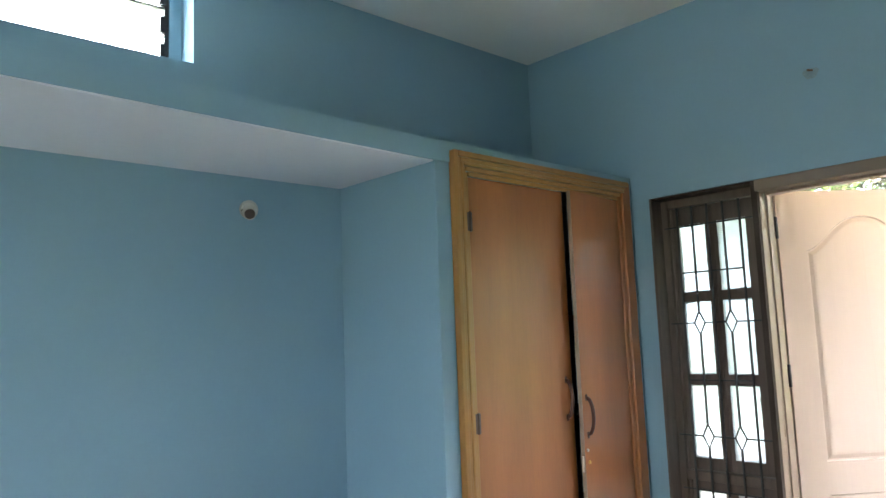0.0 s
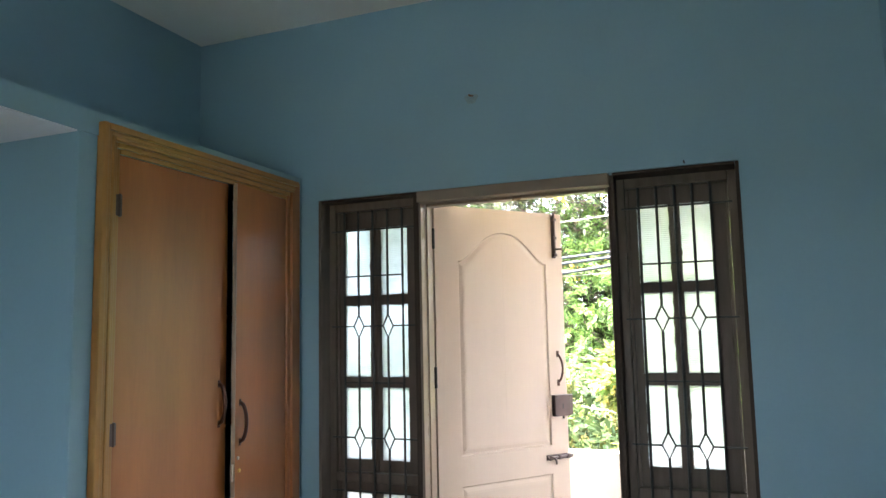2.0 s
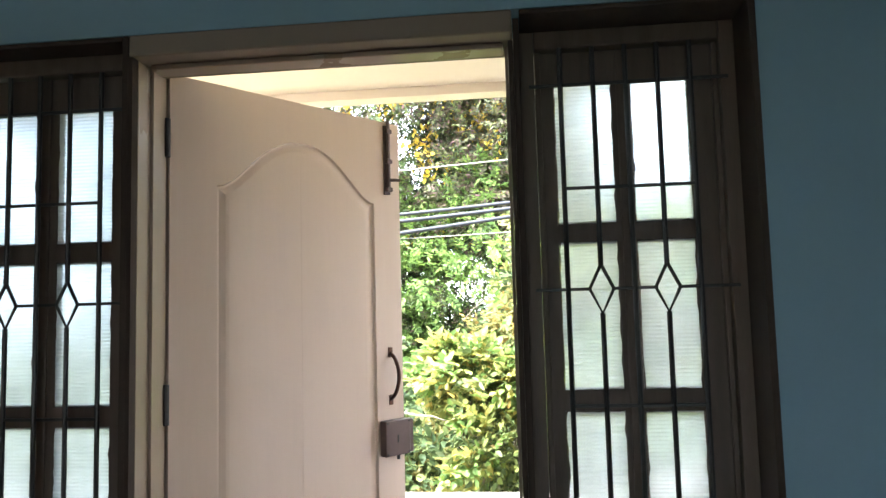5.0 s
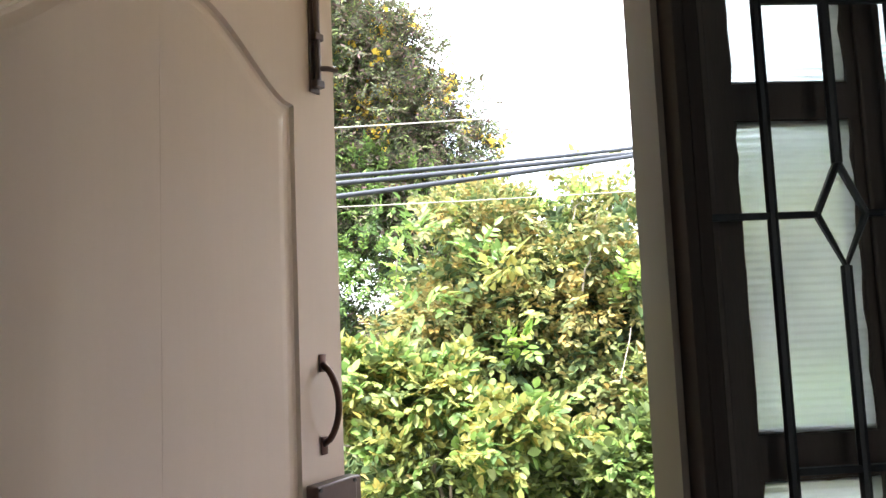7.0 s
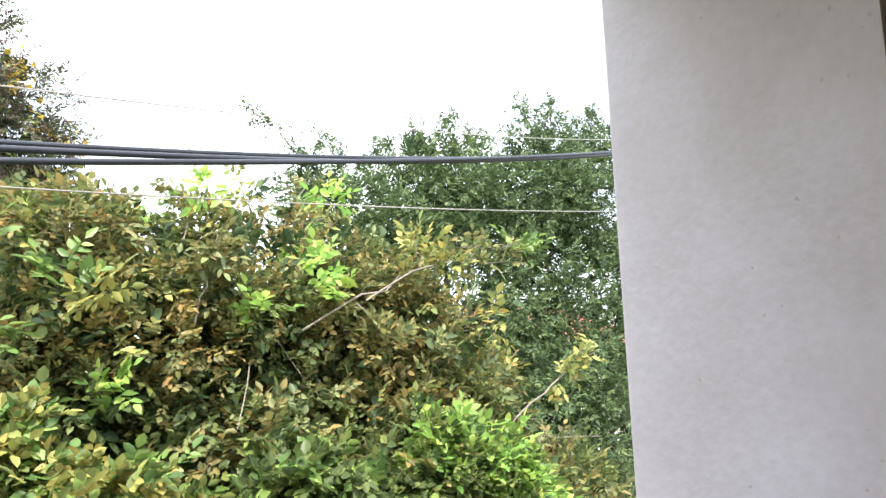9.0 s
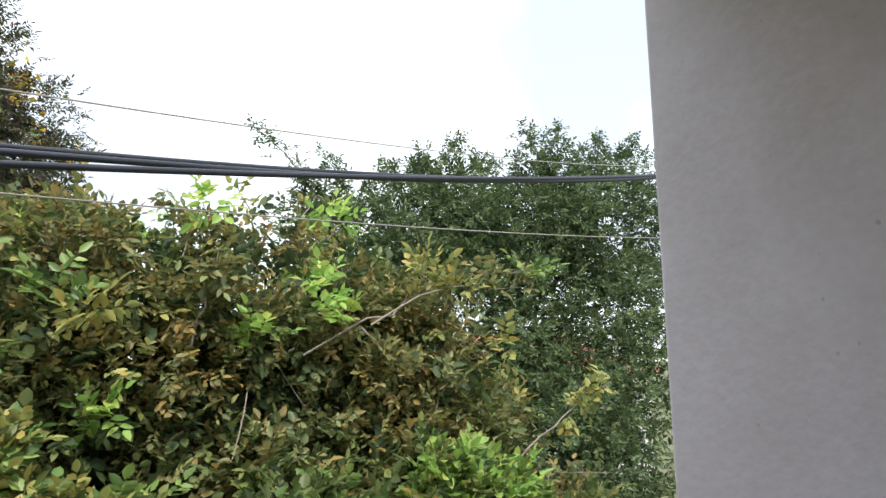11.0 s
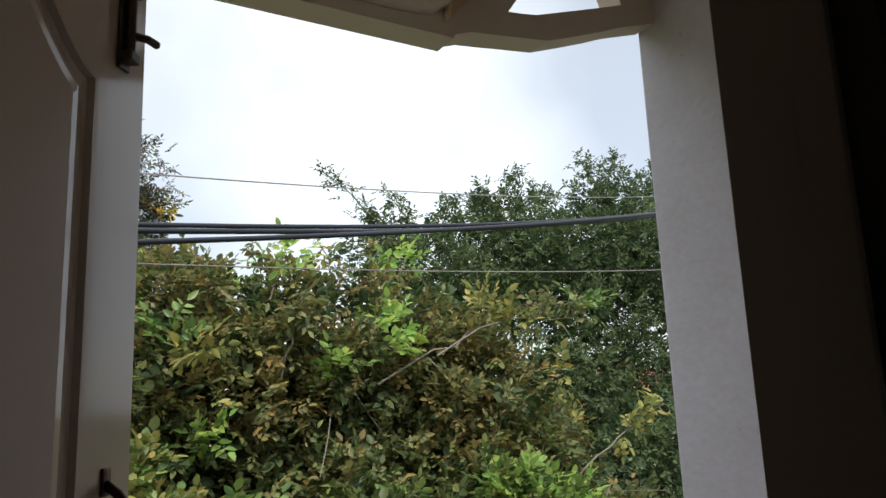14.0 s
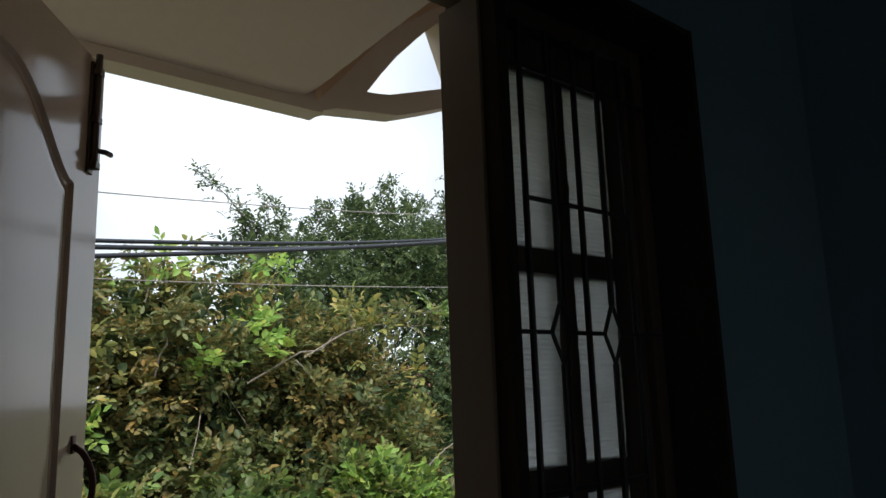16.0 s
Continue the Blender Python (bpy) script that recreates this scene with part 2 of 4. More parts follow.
FERN_LEAF = leaf_material("feathery_dull_leaf", [(0.0, (0.024, 0.034, 0.019)), (0.35, (0.046, 0.060, 0.028)), (0.6, (0.095, 0.062, 0.055)), (0.8, (0.070, 0.100, 0.036)), (1.0, (0.12, 0.17, 0.045))], 0.62, 0.25)
FROND_LEAF = leaf_material("fresh_green_frond", [(0.0, (0.055, 0.11, 0.03)), (0.6, (0.10, 0.19, 0.045)), (1.0, (0.17, 0.28, 0.06))], 0.5, 0.4)
BLOSSOM = leaf_material("yellow_blossom", [(0.0, (0.42, 0.30, 0.03)), (1.0, (0.52, 0.44, 0.06))], 0.6, 0.3)


# ---- mesh helpers ----
def mesh_object(name, bm, mat, smooth=False):
    me = bpy.data.meshes.new(name)
    bmesh.ops.recalc_face_normals(bm, faces=bm.faces)
    bm.to_mesh(me)
    bm.free()
    if smooth:
        me.polygons.foreach_set("use_smooth", [True] * len(me.polygons))
    me.materials.append(mat)
    return new(name, me)


def part(name, bm, mat, parent, label="", smooth=False):
    """One mesh object under a thing or under a part."""
    ob = mesh_object(name, bm, mat, smooth)
    ob.parent = parent
    ob.matrix_parent_inverse = parent.matrix_basis.inverted() if parent.parent is None else Matrix()
    if label:
        tagged(ob, label)
    return ob


def base(name, m, label, category, group="", kind=""):
    """An Empty at the foot of a thing, under which its parts hang."""
    ob = new(name)
    ob.empty_display_size = 0.1
    ob.matrix_basis = m
    return tagged(ob, label, category, group, kind)


def box(lo, hi, bevel=0.0, bm=None, segments=2):
    """A block between two corners with rounded edges, added to bm."""
    bm = bm or bmesh.new()
    size = [b - a for a, b in zip(lo, hi)]
    mid = [(a + b) / 2 for a, b in zip(lo, hi)]
    made = bmesh.ops.create_cube(bm, size=1.0, matrix=Matrix.Translation(mid) @ Matrix.Diagonal((*size, 1)))
    if bevel:
        edges = list({e for v in made["verts"] for e in v.link_edges})
        bmesh.ops.bevel(bm, geom=edges, offset=bevel, segments=segments, affect="EDGES", profile=0.5)
    return bm


def tube(points, radius, sides=8, bm=None, end=None):
    """A round rod along points; the radius may run out to another at the end."""
    bm = bm or bmesh.new()
    pts = [Vector(p) for p in points]
    rings = []
    for i, p in enumerate(pts):
        d = (pts[min(i + 1, len(pts) - 1)] - pts[max(i - 1, 0)]).normalized()
        a = d.orthogonal().normalized() if i == 0 else (a - d * a.dot(d)).normalized()
        b = d.cross(a)
        f = i / max(1, len(pts) - 1)
        r = radius + ((end if end is not None else radius) - radius) * f
        rings.append([bm.verts.new(p + (a * math.cos(2 * math.pi * k / sides) + b * math.sin(2 * math.pi * k / sides)) * r) for k in range(sides)])
    for r0, r1 in zip(rings, rings[1:]):
        for k in range(sides):
            bm.faces.new((r0[k], r0[(k + 1) % sides], r1[(k + 1) % sides], r1[k]))
    bm.faces.new(rings[0])
    bm.faces.new(rings[-1])
    return bm


def plate(outline, lo, hi, axis="y", holes=(), bm=None):
    """A flat plate with an outline and holes in two axes, and a thickness from lo to hi along the third."""
    bm = bm or bmesh.new()

    def place(p, d):
        return {"x": (d, p[0], p[1]), "y": (p[0], d, p[1]), "z": (p[0], p[1], d)}[axis]
    edges, loops = [], []
    for ring in (outline, *holes):
        vs = [bm.verts.new(place(p, lo)) for p in ring]
        loops.append(vs)
        edges += [bm.edges.new((vs[i], vs[(i + 1) % len(vs)])) for i in range(len(vs))]
    n = {"x": (1, 0, 0), "y": (0, 1, 0), "z": (0, 0, 1)}[axis]
    caps = [g for g in bmesh.ops.triangle_fill(bm, edges=edges, use_beauty=True, normal=n)["geom"] if isinstance(g, bmesh.types.BMFace)]
    back = {}
    for vs, ring in zip(loops, (outline, *holes)):
        for v, p in zip(vs, ring):
            back[v] = bm.verts.new(place(p, hi))
        for i in range(len(vs)):
            a, b = vs[i], vs[(i + 1) % len(vs)]
            bm.faces.new((a, b, back[b], back[a]))
    for f in caps:
        bm.faces.new([back[v] for v in reversed(f.verts)])
    return bm


def rect(a0, b0, a1, b1):
    return [(a0, b0), (a1, b0), (a1, b1), (a0, b1)]


def structure(name, bm, mat, label, category):
    return tagged(mesh_object(name, bm, mat), label, category, kind="structure")


def inset(ring, d):
    """A closed ring of points (counter-clockwise) moved inwards by d."""
    out = []
    for i, p in enumerate(ring):
        a, b = Vector(ring[i - 1]), Vector(ring[(i + 1) % len(ring)])
        p = Vector(p)
        u, v = (p - a).normalized(), (b - p).normalized()
        n = Vector((-u.y - v.y, u.x + v.x))
        k = max(0.5, (1 + u.dot(v)) / 2) ** 0.5
        out.append(tuple(p + n.normalized() * (d / k)))
    return out


# ---- the room ----
X0, X1, Y0, TOP = -1.90, 1.66, -5.20, 3.12      # left wall, far right wall, rear wall, ceiling
WALL = 0.20
opening = [(-1.077, 0.10), (-0.49, 0.10), (-0.49, 0.003), (0.50, 0.003), (0.50, 0.10), (1.072, 0.10), (1.072, 2.10), (-1.077, 2.10)]
structure("wall_north", plate(rect(X0 - WALL, 0.0, X1 + WALL, 3.30), 0.0, WALL, "y", [opening]), BLUE, "light blue painted wall round the balcony door and windows", "wall")
structure("wall_north_outside", plate(rect(X0 - WALL, 0.0, X1 + WALL, 3.30), WALL + 0.003, WALL + 0.02, "y", [opening]), CREAM_PLASTER, "cream plaster skin on the balcony side of the wall", "wall")
vent_hole = rect(-3.02, 2.62, -2.25, 3.02)
structure("wall_west", plate(rect(Y0 - WALL, 0.0, 0.0, 3.30), X0 - WALL, X0, "x", [vent_hole]), BLUE, "light blue painted wall with a high ventilator", "wall")
structure("wall_east", box((X1, Y0, 0), (X1 + WALL, 0, 3.30)), BLUE, "plain light blue painted wall", "wall")
# the hole in the rear wall is assumed, made to brighten the room
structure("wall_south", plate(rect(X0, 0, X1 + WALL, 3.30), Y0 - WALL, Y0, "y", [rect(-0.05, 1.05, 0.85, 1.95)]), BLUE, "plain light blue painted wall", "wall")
structure("ceiling", box((X0 - WALL, Y0 - WALL, TOP), (X1 + WALL, 0.0, TOP + 0.15)), CEILING, "plain off-white painted ceiling", "ceiling")
structure("floor", box((X0 - WALL, Y0 - WALL, -0.16), (X1 + WALL, WALL, 0.0)), FLOOR, "cream tiled room floor", "floor")

# the alcove: a slab over it and the cupboard, and the cheek between them
WX = -1.19
slab = plate([(X0 + 0.002, -4.4), (WX + 0.14, -4.4), (WX, -1.46), (WX, -0.003), (X0 + 0.002, -0.003)], 2.145, 2.235, "z")
structure("loft_slab", slab, BLUE, "blue-edged loft slab over the alcove and wardrobe", "shelf slab")
structure("loft_underside", plate([(X0 + 0.004, -4.39), (WX + 0.134, -4.39), (WX - 0.004, -1.495), (X0 + 0.004, -1.495)], 2.139, 2.1445, "z"), LOFT_WHITE, "lilac white underside of the loft slab", "shelf slab")
structure("alcove_cheek", box((X0 + 0.002, -1.49, 0.0), (WX, -1.403, 2.143), 0.004), BLUE, "blue partition between alcove and wardrobe", "wall")
structure("alcove_cheek_end", box((X0 + 0.002, -0.037, 0.0), (WX, -0.003, 2.143), 0.004), BLUE, "blue strip between wardrobe and door wall", "wall")
structure("alcove_end_wall", box((X0 + 0.002, -4.48, 0.0), (WX + 0.14, -4.402, 2.235), 0.004), BLUE, "blue end wall of the alcove", "wall")


# ---- ventilator high in the left wall ----
def ventilator():
    v = base("window_3", pose(X0 - 0.1, -2.64, 2.62), "small high ventilator with bright glass louvres and a black frame", "window", kind="structure")
    xo, xi = X0 - 0.16, X0 - 0.12
    bm = box((xo, -3.015, 2.623), (xi, -2.995, 3.018), 0.003)
    part("frame_side", bm, IRON, v)
    part("frame_side", box((xo, -2.332, 2.623), (xi, -2.312, 3.018), 0.003), IRON, v)
    part("plaster_reveal", box((xo - 0.02, -2.311, 2.623), (xi, -2.253, 3.018), 0.002), BLUE, v)
    part("frame_top", box((xo, -2.994, 2.998), (xi, -2.333, 3.018), 0.003), IRON, v)
    for i in range(3):
        z = 2.628 + i * 0.128
        blade = box((-0.0025, -2.99, 0), (0.0025, -2.336, 0.130))
        bmesh.ops.transform(blade, matrix=pose(xi - 0.02, 0, z, 0, 14, 0), verts=blade.verts)
        p = part("louvre_pane", blade, VENT_GLASS, v)
        p.visible_shadow = False
        if i:
            part("louvre_clip", box((xi - 0.012, -2.99, z - 0.006), (xi + 0.004, -2.336, z + (0.012 if i == 2 else 0.0)), 0.002), IRON, v)
        part("clip_arm", box((xi - 0.014, -2.352, z + 0.02), (xi + 0.006, -2.332, z + 0.10), 0.003), IRON, v)


ventilator()


# ---- windows beside the door: post frame, two glazed shutters, an iron grille in front ----
putty = np.random.default_rng(11)


def grid_window(name, x0, x1, col, bars, rows, hz, GY, label):
    """GY is the depth of the iron grille in the wall; posts and shutters stand behind it."""
    w = base(name, pose((x0 + x1) / 2, 0.09, 0.10), label, "window", kind="structure")
    fw, zb, zt = 0.052, 0.10, 2.10
    for a, b in ((x0 + 0.0002, x0 + fw), (x1 - fw, x1 - 0.0002)):
        bm = box((a, GY + 0.010, zb), (b, 0.200, zt - 0.003), 0.002)
        part("post", bm, DARK_WOOD, w)
    for z0, z1 in ((zt - 0.06, zt - 0.003), (zb, zb + 0.06), (0.585, 0.635)):
        part("frame_rail", box((x0 + fw + 0.001, GY + 0.011, z0), (x1 - fw - 0.001, 0.198, z1), 0.005), DARK_WOOD, w)
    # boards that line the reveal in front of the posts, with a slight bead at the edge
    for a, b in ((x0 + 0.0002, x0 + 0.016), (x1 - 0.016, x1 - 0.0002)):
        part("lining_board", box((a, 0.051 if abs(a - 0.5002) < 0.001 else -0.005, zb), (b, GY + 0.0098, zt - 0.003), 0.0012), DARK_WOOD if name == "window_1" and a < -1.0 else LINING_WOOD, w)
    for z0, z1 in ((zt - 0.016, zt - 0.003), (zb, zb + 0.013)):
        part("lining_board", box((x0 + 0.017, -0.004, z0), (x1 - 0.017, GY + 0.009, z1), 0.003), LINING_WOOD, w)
    # rebate strip behind which the shutters close
    for a, b in ((x0 + fw + 0.001, x0 + fw + 0.016), (x1 - fw - 0.016, x1 - fw - 0.001)):
        part("rebate_strip", box((a, GY + 0.030, zb + 0.061), (b, GY + 0.042, zt - 0.061), 0.003), DARK_WOOD, w)
    xm = (col[1] + col[2]) / 2
    for tier, (sz0, sz1, panes) in enumerate(((0.638, 2.038, rows), (0.163, 0.582, [(0.20, 0.530)]))):
        for k, (c0, c1) in enumerate((col[:2], col[2:])):
            a = x0 + fw + 0.002 if k == 0 else xm + 0.001
            b = xm - 0.001 if k == 0 else x1 - fw - 0.002
            holes = [rect(c0, p0, c1, p1) for p0, p1 in panes]
            bm = plate(rect(a, sz0, b, sz1), GY + 0.044, GY + 0.076, "y", holes)
            sh = part("shutter", bm, SHUTTER_WOOD, w)
            for p0, p1 in panes:
                g = part("pane", box((c0 + 0.001, GY + 0.0465, p0 + 0.001), (c1 - 0.001, GY + 0.0505, p1 - 0.001)), DIMMED_GLASS if name == "window_1" else GLASS, sh)
                g.visible_shadow = False
                edge = [(c0 + (c1 - c0) * i / 9, p0) for i in range(9)] + [(c1, p0 + (p1 - p0) * i / 16) for i in range(16)]
                edge += [(c1 - (c1 - c0) * i / 9, p1) for i in range(9)] + [(c0, p1 - (p1 - p0) * i / 16) for i in range(16)]
                ragged = []
                for x, z in edge:
                    d1, d2 = putty.uniform(0.0012, 0.0026) + putty.random() ** 6 * 0.004, putty.uniform(0.0012, 0.0026) + putty.random() ** 6 * 0.004
                    ragged.append((min(max(x, c0 + d1), c1 - d1), min(max(z, p0 + d2), p1 - d2)))
                part("putty", plate(rect(c0 + 0.0006, p0 + 0.0006, c1 - 0.0006, p1 - 0.0006), GY + 0.0447, GY + 0.0463, "y", [ragged]), SHUTTER_WOOD, sh)
                for e in (box((c0 + 0.0005, GY + 0.051, p0 + 0.0005), (c1 - 0.0005, GY + 0.061, p0 + 0.007), 0.002), box((c0 + 0.0005, GY + 0.051, p1 - 0.007), (c1 - 0.0005, GY + 0.061, p1 - 0.0005), 0.002)):
                    part("glazing_bead", e, SHUTTER_WOOD, sh)
    part("meeting_bead", box((xm - 0.013, GY + 0.036, 0.64), (xm + 0.013, GY + 0.0435, 2.036), 0.003), SHUTTER_WOOD, w)
    grille = part("grille", tube([(bars[0], GY, 0.165), (bars[0], GY, 2.035)], 0.0065, 8), IRON, w, "black iron grille with diamonds")
    part("bar", tube([(bars[4], GY, 0.165), (bars[4], GY, 2.035)], 0.0065, 8), IRON, grille)
    part("bar", tube([(bars[2], GY, 0.165), (bars[2], GY, 2.035)], 0.0065, 8), IRON, grille)
    xa, xb = x0 + fw - 0.015, x1 - fw + 0.015
    for z, a, b in ((hz[0], xa, xb), (hz[1], bars[0], bars[4]), (hz[2], xa, xb), (hz[3], bars[0], bars[4]), (hz[4], xa, xb), (0.543, xa, xb)):
        gaps = []
        if z in (hz[2], hz[4]):
            gaps = [bars[1], bars[3]]
        s = a
        for g in gaps + [None]:
            e = g - 0.030 if g else b
            part("cross_bar", box((s, GY - 0.0045, z - 0.004), (e, GY + 0.0045, z + 0.004), 0.001, segments=1), IRON, grille)
            s = g + 0.030 if g else b
    for x in (bars[1], bars[3]):
        for s, e in ((2.035, hz[2] + 0.060), (hz[2] - 0.060, hz[4] + 0.060), (hz[4] - 0.060, 0.165)):
            part("bar", tube([(x, GY, s), (x, GY, e)], 0.0065, 8), IRON, grille)
        for z in (hz[2], hz[4]):
            part("diamond", tube([(x, GY, z + 0.061), (x + 0.030, GY, z), (x, GY, z - 0.061), (x - 0.030, GY, z), (x, GY, z + 0.061)], 0.0048, 6), IRON, grille)
    return w


ROWS = [(1.580, 1.955), (1.155, 1.536), (0.724, 1.104)]
grid_window("window_2", 0.50, 1.072, (0.601, 0.751, 0.799, 0.945), (0.617, 0.700, 0.782, 0.862, 0.943), ROWS, (1.937, 1.668, 1.411, 1.122, 0.833), 0.118, "dark brown timber window with frosted panes and diamond grille")
LROWS = [(1.573, 1.946), (1.133, 1.525), (0.697, 1.082)]
grid_window("window_1", -1.077, -0.49, (-0.986, -0.826, -0.764, -0.602), (-0.962, -0.876, -0.789, -0.701, -0.612), LROWS, (1.930, 1.678, 1.408, 1.108, 0.820), 0.078, "dark brown timber window with frosted panes and diamond grille")


# ---- balcony door: frame and a leaf that stands open to the outside ----
def balcony_door():
    d = base("door_1", pose(0, 0.09, 0), "cream panelled door standing open onto the balcony in a tan frame", "door", kind="structure")
    for s in (-1, 1):
        xs = sorted((0.005 + s * 0.4948, 0.005 + s * 0.482))
        front = 0.097 if s > 0 else 0.024
        # the left jamb keeps the lighter tan; the right one is coloured as shaded
        part("jamb", box((xs[0], front + 0.0003, 0.004), (xs[1], 0.206 if s > 0 else 0.182, 2.04), 0.002), JAMB_PAINT if s < 0 else SHADED_TAN, d, "tan painted door jamb")
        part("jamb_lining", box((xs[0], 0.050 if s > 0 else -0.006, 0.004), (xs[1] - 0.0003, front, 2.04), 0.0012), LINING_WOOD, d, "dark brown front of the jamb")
        xs = sorted((0.005 + s * 0.481, 0.005 + s * 0.473))
        part("door_stop", box((xs[0], 0.088, 0.004), (xs[1], 0.125, 2.038), 0.0004), JAMB_PAINT if s < 0 else SHADED_TAN, d)
    part("door_head", box((-0.4885, -0.006, 2.041), (0.4985, 0.182, 2.0985), 0.005), SHADED_TAN, d, "dull tan painted door head, darkened for shade")
    part("door_stop", box((-0.464, 0.06, 2.026), (0.474, 0.125, 2.040), 0.004), JAMB_PAINT, d)

    # the leaf in its own plane: u from the hinge to the free edge, depth away from the room
    turn = Matrix.Translation((-0.466, 0.184, 0)) @ Matrix.Rotation(radians(53.1), 4, "Z")
    W, T = 0.880, 0.036

    def on_leaf(bm):
        bmesh.ops.transform(bm, matrix=turn, verts=bm.verts)
        return bm
    steps = 28
    arch = []
    for i in range(steps + 1):
        s = 1 - 2 * i / steps
        arch.append((0.449 + 0.307 * s, 1.752 + 0.170 * max(0.0, 1 - abs(s) ** 2.4) ** 2))
    upper = [(0.142, 0.708), (0.756, 0.708)] + arch
    lower = [(0.142, 0.12), (0.756, 0.12), (0.756, 0.549), (0.142, 0.549)]
    bm = bmesh.new()
    outer = rect(-0.004, 0.012, W, 2.056)
    edges, rings = [], []
    for ring in (outer, upper, lower):
        vs = [bm.verts.new((u, 0, z)) for u, z in ring]
        rings.append(vs)
        edges += [bm.edges.new((vs[i], vs[(i + 1) % len(vs)])) for i in range(len(vs))]
    bmesh.ops.triangle_fill(bm, edges=edges, use_beauty=True, normal=(0, -1, 0))
    for ring, vs in ((upper, rings[1]), (lower, rings[2])):
        last = vs
        for d_in, deep in ((0.004, 0.009), (0.011, 0.010), (0.030, 0.004), (0.042, 0.003)):
            nxt = [bm.verts.new((u, deep, z)) for u, z in inset(ring, d_in)]
            for i in range(len(nxt)):
                j = (i + 1) % len(nxt)
                bm.faces.new((last[i], last[j], nxt[j], nxt[i]))
            last = nxt
        bm.faces.new(last)
    back = [bm.verts.new((u, T, z)) for u, z in outer]
    for i in range(4):
        j = (i + 1) % 4
        bm.faces.new((rings[0][i], rings[0][j], back[j], back[i]))
    bm.faces.new(back)
    leaf = part("leaf", on_leaf(bm), DOOR_PAINT, d, "cream gloss leaf with an arched panel")
    part("panel_seam", on_leaf(box((0.4430, 0.0026, 0.77), (0.4450, 0.006, 1.86), 0.0008)), DOOR_PAINT, leaf)
    # tower bolt at the top of the free edge
    part("tower_bolt", on_leaf(box((0.803, -0.006, 1.790), (0.831, 0.0, 2.043), 0.002)), LOCK_BROWN, leaf, "dark tower bolt")
    # rod, guides and knob of the bolt are pieces of that one fitting
    bm = tube([(0.817, -0.013, 1.81), (0.817, -0.013, 2.062)], 0.0075, 10)
    for z in (1.808, 1.91, 2.02):
        box((0.804, -0.022, z - 0.008), (0.830, -0.005, z + 0.008), 0.003, bm)
    tube([(0.817, -0.014, 1.842), (0.833, -0.030, 1.842), (0.853, -0.034, 1.842)], 0.006, 8, bm)
    part("bolt_rod", on_leaf(bm), LOCK_BROWN, leaf)
    # pull handle
    bm = bmesh.new()
    for z in (1.226, 1.060):
        box((0.809, -0.004, z - 0.018), (0.829, 0.0, z + 0.018), 0.002, bm)
    arc = [(0.819, -0.002 - 0.042 * math.sin(math.pi * i / 14) ** 0.6, 1.223 - 0.160 * i / 14) for i in range(15)]
    tube(arc, 0.0068, 10, bm)
    part("handle", on_leaf(bm), BRONZE, leaf, "dark bronze pull handle", smooth=True)
    # rim lock
    bm = box((0.764, -0.032, 0.870), (0.882, 0.0, 0.992), 0.004)
    box((0.880, -0.028, 0.873), (0.900, 0.004, 0.989), 0.003, bm)
    part("rim_lock", on_leaf(bm), LOCK_BROWN, leaf, "brown enamelled rim lock")
    bm = box((0.818, -0.034, 0.914), (0.824, -0.0315, 0.941), 0.001)
    for u, z in ((0.772, 0.984), (0.874, 0.984), (0.772, 0.878), (0.874, 0.878)):
        tube([(u, -0.031, z), (u, -0.0345, z)], 0.004, 8, bm)
    tube([(0.832, -0.02, 0.872), (0.832, -0.02, 0.855)], 0.006, 8, bm)
    part("keyhole_and_screws", on_leaf(bm), IRON, leaf)
    # sliding bolt under the lock
    bm = box((0.710, -0.005, 0.626), (0.878, 0.0, 0.656), 0.002)
    tube([(0.710, -0.014, 0.641), (0.893, -0.014, 0.641)], 0.0085, 10, bm)
    for u in (0.73, 0.795, 0.862):
        box((u - 0.010, -0.025, 0.628), (u + 0.010, -0.004, 0.654), 0.003, bm)
    tube([(0.757, -0.016, 0.641), (0.757, -0.032, 0.626), (0.757, -0.036, 0.606)], 0.006, 8, bm)
    part("sliding_bolt", on_leaf(bm), LOCK_BROWN, leaf, "dull metal sliding bolt")
    for z in (1.87, 1.13, 0.35):
        bm = tube([(-0.0105, 0.001, z - 0.055), (-0.0105, 0.001, z + 0.055)], 0.0085, 10)
        box((-0.010, 0.002, z - 0.05), (-0.0045, 0.028, z + 0.05), 0.001, bm)
        part("hinge", on_leaf(bm), IRON, leaf, "dark butt hinge")


balcony_door()


